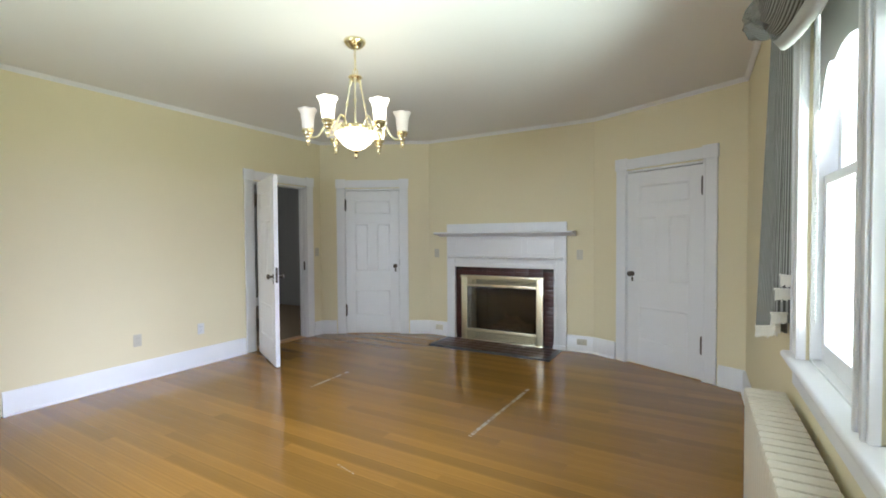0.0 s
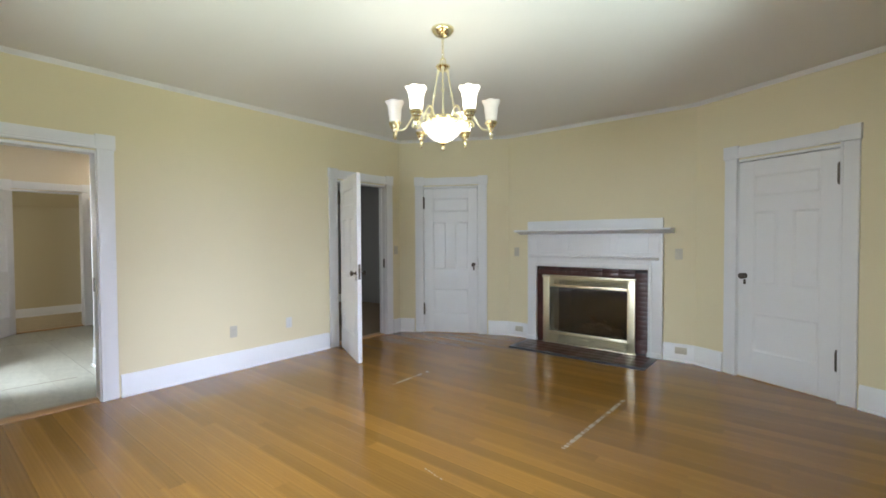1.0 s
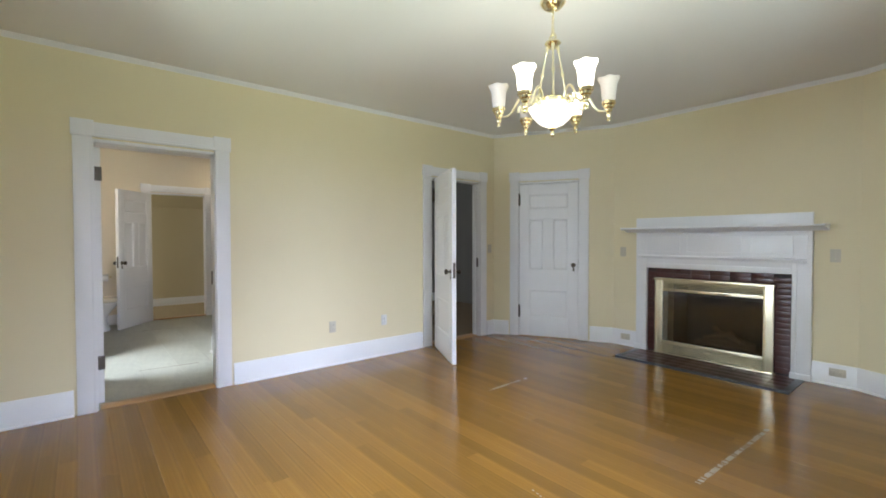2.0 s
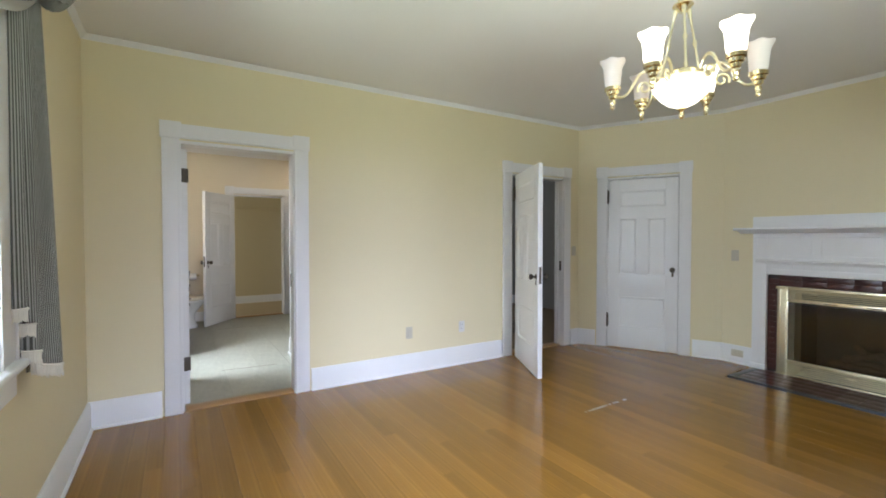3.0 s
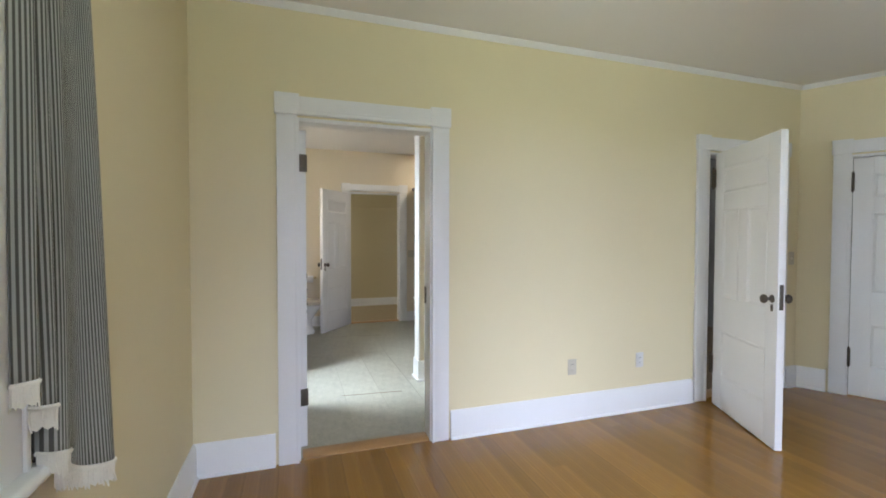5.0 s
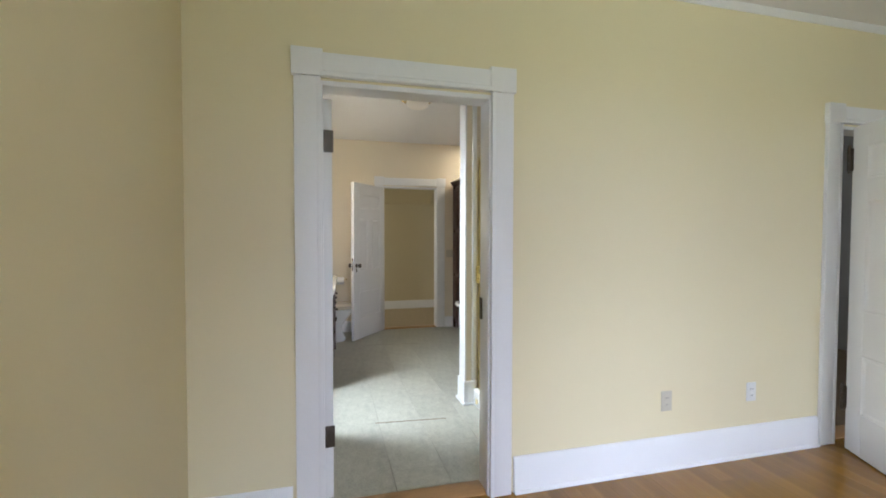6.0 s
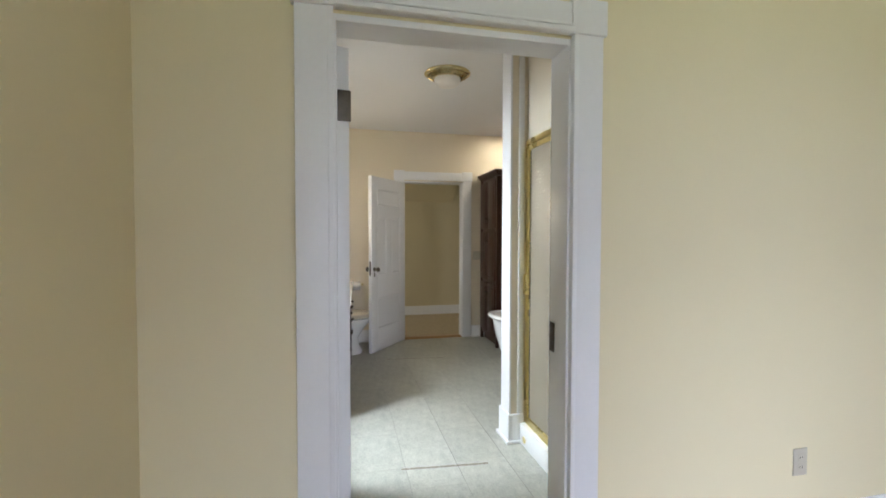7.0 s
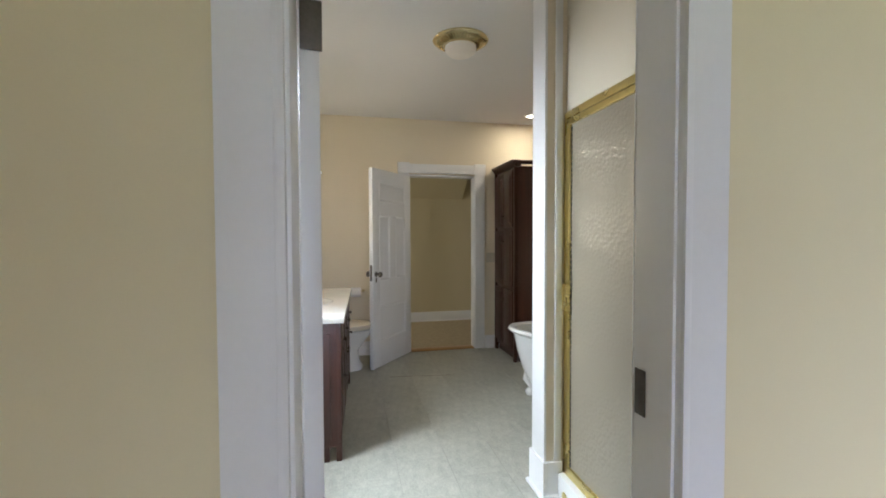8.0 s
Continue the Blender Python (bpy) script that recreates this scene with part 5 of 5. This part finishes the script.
def tall_cabinet():
    t = thing("linen_cabinet", pose(-9.62, 2.77, 0), "tall dark cherry linen cabinet with paired doors", "cabinet")
    W, D, H = 0.64, 0.55, 2.08
    bm = bmesh.new()
    bm_box(bm, -W, 0.0, 0.012, D, 0.08, H, 0.003)
    bm_box(bm, -W + 0.02, -0.02, 0.05, D, 0.0, 0.08)
    part("body", bm, CHERRY, t)
    bm = bm_extrude(bmesh.new(), [(0.0, H - 0.01), (-0.03, H + 0.03), (-0.045, H + 0.04), (-0.045, H + 0.06), (0.05, H + 0.06), (0.05, H - 0.01)], "x", -W, 0.04)
    bm_box(bm, 0.0, 0.042, -0.03, D, H + 0.02, H + 0.058, 0.006)
    part("cornice", bm, CHERRY, t)
    for x in (-W, -0.04):
        part("corner_post", box(x, x + 0.04, -0.006, 0.03, 0.0, H - 0.01, 0.004), CHERRY, t)
    for z0, z1 in ((0.14, 0.76), (0.80, 1.40), (1.44, 2.03)):
        for k in range(2):
            x0 = -W + 0.045 + k * (W - 0.09) / 2
            x1 = x0 + (W - 0.09) / 2
            bm = bmesh.new()
            bm_box(bm, x0 + 0.003, x1 - 0.003, -0.014, 0.012, z0, z1, 0.003)
            bm_box(bm, x0 + 0.05, x1 - 0.05, -0.021, -0.014, z0 + 0.05, z1 - 0.05, 0.006)
            d = part("door", bm, CHERRY, t)
            kb = bm_lathe(bmesh.new(), [(0.0, 0.03), (0.011, 0.027), (0.013, 0.02), (0.006, 0.012), (0.005, 0.0)], 12)
            bmesh.ops.rotate(kb, verts=kb.verts, cent=(0, 0, 0), matrix=Matrix.Rotation(radians(90), 3, 'X'))
            bmesh.ops.translate(kb, verts=kb.verts, vec=(x1 - 0.025 if k == 0 else x0 + 0.025, -0.014, z0 + 0.12 if z0 > 1.4 else z1 - 0.12))
            part("knob", kb, IRON, d, "dark round knob")
    return t


tall_cabinet()


def shower():
    t = thing("shower_door", pose(-7.328, 2.15, 0), "brass-framed obscure glass shower door", "shower door")
    W, Z0, Z1 = 1.075, 0.13, 1.97
    part("curb", box(0.0, W, -0.05, 0.06, 0.0, Z0, 0.008), PORC, t, "white shower curb")
    part("drain_cap", bm_tube(bmesh.new(), [(0.09, -0.051, 0.05), (0.09, -0.055, 0.05)], 0.022, 16), GOLD, t, "round metal cap on the curb")
    for x0, x1 in ((0.002, 0.036), (W - 0.036, W - 0.002)):
        part("frame_post", box(x0, x1, -0.015, 0.02, Z0, Z1, 0.003), GOLD, t)
    part("frame_head", box(0.03, W - 0.03, -0.02, 0.025, Z1 - 0.035, Z1, 0.004), GOLD, t)
    part("frame_sill", box(0.03, W - 0.03, -0.018, 0.022, Z0, Z0 + 0.022, 0.003), GOLD, t)
    leaf = part("door_frame", bm_box(bm_box(bm_box(bm_box(bmesh.new(), 0.038, 0.068, -0.022, 0.006, Z0 + 0.026, Z1 - 0.04, 0.003), W - 0.06, W - 0.034, -0.022, 0.006, Z0 + 0.026, Z1 - 0.04, 0.003), 0.06, W - 0.06, -0.022, 0.006, Z1 - 0.07, Z1 - 0.04, 0.003), 0.06, W - 0.06, -0.022, 0.006, Z0 + 0.026, Z0 + 0.052, 0.003), GOLD, t)
    part("glass", box(0.066, W - 0.058, -0.010, -0.004, Z0 + 0.05, Z1 - 0.068), OBSCURE, leaf, "rippled obscure glass")
    bm = bmesh.new()
    for z in range(60):
        bm_box(bm, 0.068, 0.074, -0.013, -0.0095, Z0 + 0.055 + z * 0.0285, Z0 + 0.055 + z * 0.0285 + 0.022)
    part("gasket", bm, SLOT, leaf, "dark rubber gasket")
    part("handle", box(0.036, 0.075, -0.045, -0.022, 0.98, 1.11, 0.004), GOLD, leaf, "brass pull handle")
    return t


shower()
tagged(mesh_ob("shower_backing", box(-7.32, -6.28, 3.2, 3.24, 0.0, 2.4), CREAM), "cream shower back wall", "wall", kind="structure")
tagged(mesh_ob("shower_floor", box(-7.32, -6.28, 2.22, 3.2, 0.0, 0.08), PORC), "white shower tray", "floor", kind="structure")

tl = thing("ceiling_light", pose(-8.21, 1.82, H_BATH), "round brass flush ceiling light with frosted dome", "ceiling lamp")
part("rim", bm_lathe(bmesh.new(), [(0.186, 0.0), (0.19, -0.010), (0.18, -0.02), (0.16, -0.024), (0.14, -0.036), (0.125, -0.045), (0.105, -0.048)], 48), DARKBRASS, tl)
for k in range(48):
    a = 2 * math.pi * k / 48
    o = part("vent_rib", bm_tube(bmesh.new(), [(0.162 * math.cos(a), 0.162 * math.sin(a), -0.025), (0.126 * math.cos(a), 0.126 * math.sin(a), -0.047)], 0.0035, 5), DARKBRASS, tl)
part("dome", bm_lathe(bmesh.new(), [(0.105, -0.046), (0.108, -0.06), (0.10, -0.085), (0.075, -0.105), (0.04, -0.115), (0.0, -0.118)], 40), DOMEGLASS, tl, "frosted glass dome")
td = thing("recessed_light", pose(-9.90, 3.08, H_BATH), "lit recessed ceiling downlight", "ceiling lamp")
part("trim_ring", bm_lathe(bmesh.new(), [(0.062, -0.001), (0.085, -0.001), (0.087, -0.008), (0.066, -0.010), (0.062, -0.001)], 32), WHITE, td)
part("lens", bm_lathe(bmesh.new(), [(0.0, -0.005), (0.063, -0.005)], 28), SPOT, td, "glowing lens")

# ---- outside ----
tagged(mesh_ob("ground", box(-60, 60, -60, 60, -3.2, -3.0), LAWN), "green lawn below the windows", "ground", kind="structure")


def backdrop(name, m, w, h, strength):
    mt = bpy.data.materials.new(name)
    mt.use_nodes = True
    nt = mt.node_tree
    nt.nodes.remove(nt.nodes["Principled BSDF"])
    em = nt.nodes.new("ShaderNodeEmission")
    co = nt.nodes.new("ShaderNodeTexCoord")
    mp = nt.nodes.new("ShaderNodeMapping")
    mp.inputs["Scale"].default_value = (1.0, 1.0, 0.35)
    n = nt.nodes.new("ShaderNodeTexNoise")
    n.inputs["Scale"].default_value, n.inputs["Detail"].default_value = 0.7, 5
    rp = nt.nodes.new("ShaderNodeValToRGB")
    rp.color_ramp.elements[0].position, rp.color_ramp.elements[1].position = 0.36, 0.56
    rp.color_ramp.elements[0].color = (0.30, 0.40, 0.31, 1)
    rp.color_ramp.elements[1].color = (0.95, 0.98, 1.0, 1)
    nt.links.new(co.outputs["Object"], mp.inputs[0])
    nt.links.new(mp.outputs[0], n.inputs["Vector"])
    nt.links.new(n.outputs["Fac"], rp.inputs[0])
    nt.links.new(rp.outputs[0], em.inputs[0])
    em.inputs[1].default_value = strength
    nt.links.new(em.outputs[0], nt.nodes["Material Output"].inputs[0])
    bm = bmesh.new()
    n = 48
    cols = []
    for k in range(n + 1):
        a = radians(-130 + 240 * k / n)
        cols.append([bm.verts.new((w * math.cos(a), w * math.sin(a), z)) for z in (-3.0, h)])
    for p, q in zip(cols, cols[1:]):
        bm.faces.new((p[0], q[0], q[1], p[1]))
    ob = mesh_ob(name, bm, mt)
    ob.matrix_world = m
    return tagged(ob, "pale hazy sky and foliage in the distance", "backdrop", kind="structure")


backdrop("backdrop", pose(-3, 3, 0), 24, 12, 0.45)

# ---- floor pieces ----
unit = box(-0.5, 0.5, -0.5, 0.5, -0.5, 0.5)
bmesh.ops.bevel(unit, geom=[e for e in unit.edges if all(v.co.z > 0 for v in e.verts)], offset=0.006, segments=1, affect='EDGES')
ub = mesh_ob("plank", unit, FIR)
plank_mesh = ub.data
bpy.data.objects.remove(ub)
floor_ob = bpy.data.objects["floor"]
rnd = random.Random(11)
PW = 0.0895
y = 0.30
while y < 6.06:
    x = -6.145 - rnd.uniform(0, 1.4)
    while x < -1.0:
        L = rnd.choice((0.9, 1.3, 1.8, 2.4, 2.9, 3.4))
        x0, x1 = max(x, -6.145), min(x + L, -1.0)
        spans = [(x0, x1)]
        if y + PW > 5.455 and x1 > -4.43 and x0 < -2.86:
            spans = [(x0, -4.431), (-2.859, x1)]
        for a, b in spans:
            if b - a < 0.03:
                continue
            o = new("plank", plank_mesh)
            o.parent = floor_ob
            o.location = ((a + b) / 2, y + PW / 2, -0.010 - rnd.uniform(0, 0.0005))
            o.scale = (b - a - 0.0006, PW - 0.0004, 0.02)
        x += L
    y += PW
tu = box(-0.5, 0.5, -0.5, 0.5, -0.5, 0.5)
bmesh.ops.bevel(tu, geom=[e for e in tu.edges if all(v.co.z > 0 for v in e.verts)], offset=0.004, segments=1, affect='EDGES')
to = mesh_ob("tile", tu, VINYL)
tile_mesh = to.data
bpy.data.objects.remove(to)
bath_ob = bpy.data.objects["floor_bath"]
TW, TL = 0.305, 0.457
j = 0
y = 0.41
while y < 3.85:
    x = -6.25 - TL * (0.5 if j % 2 else 0.0) + TL
    while x > BX0:
        a, b = max(BX0 + 0.001, x - TL), min(x, -6.267)
        if b - a > 0.02:
            o = new("tile", tile_mesh)
            o.parent = bath_ob
            o.location = ((a + b) / 2, y + TW / 2, -0.004)
            o.scale = (b - a - 0.0006, TW - 0.0022, 0.008)
        x -= TL
    y += TW
    j += 1
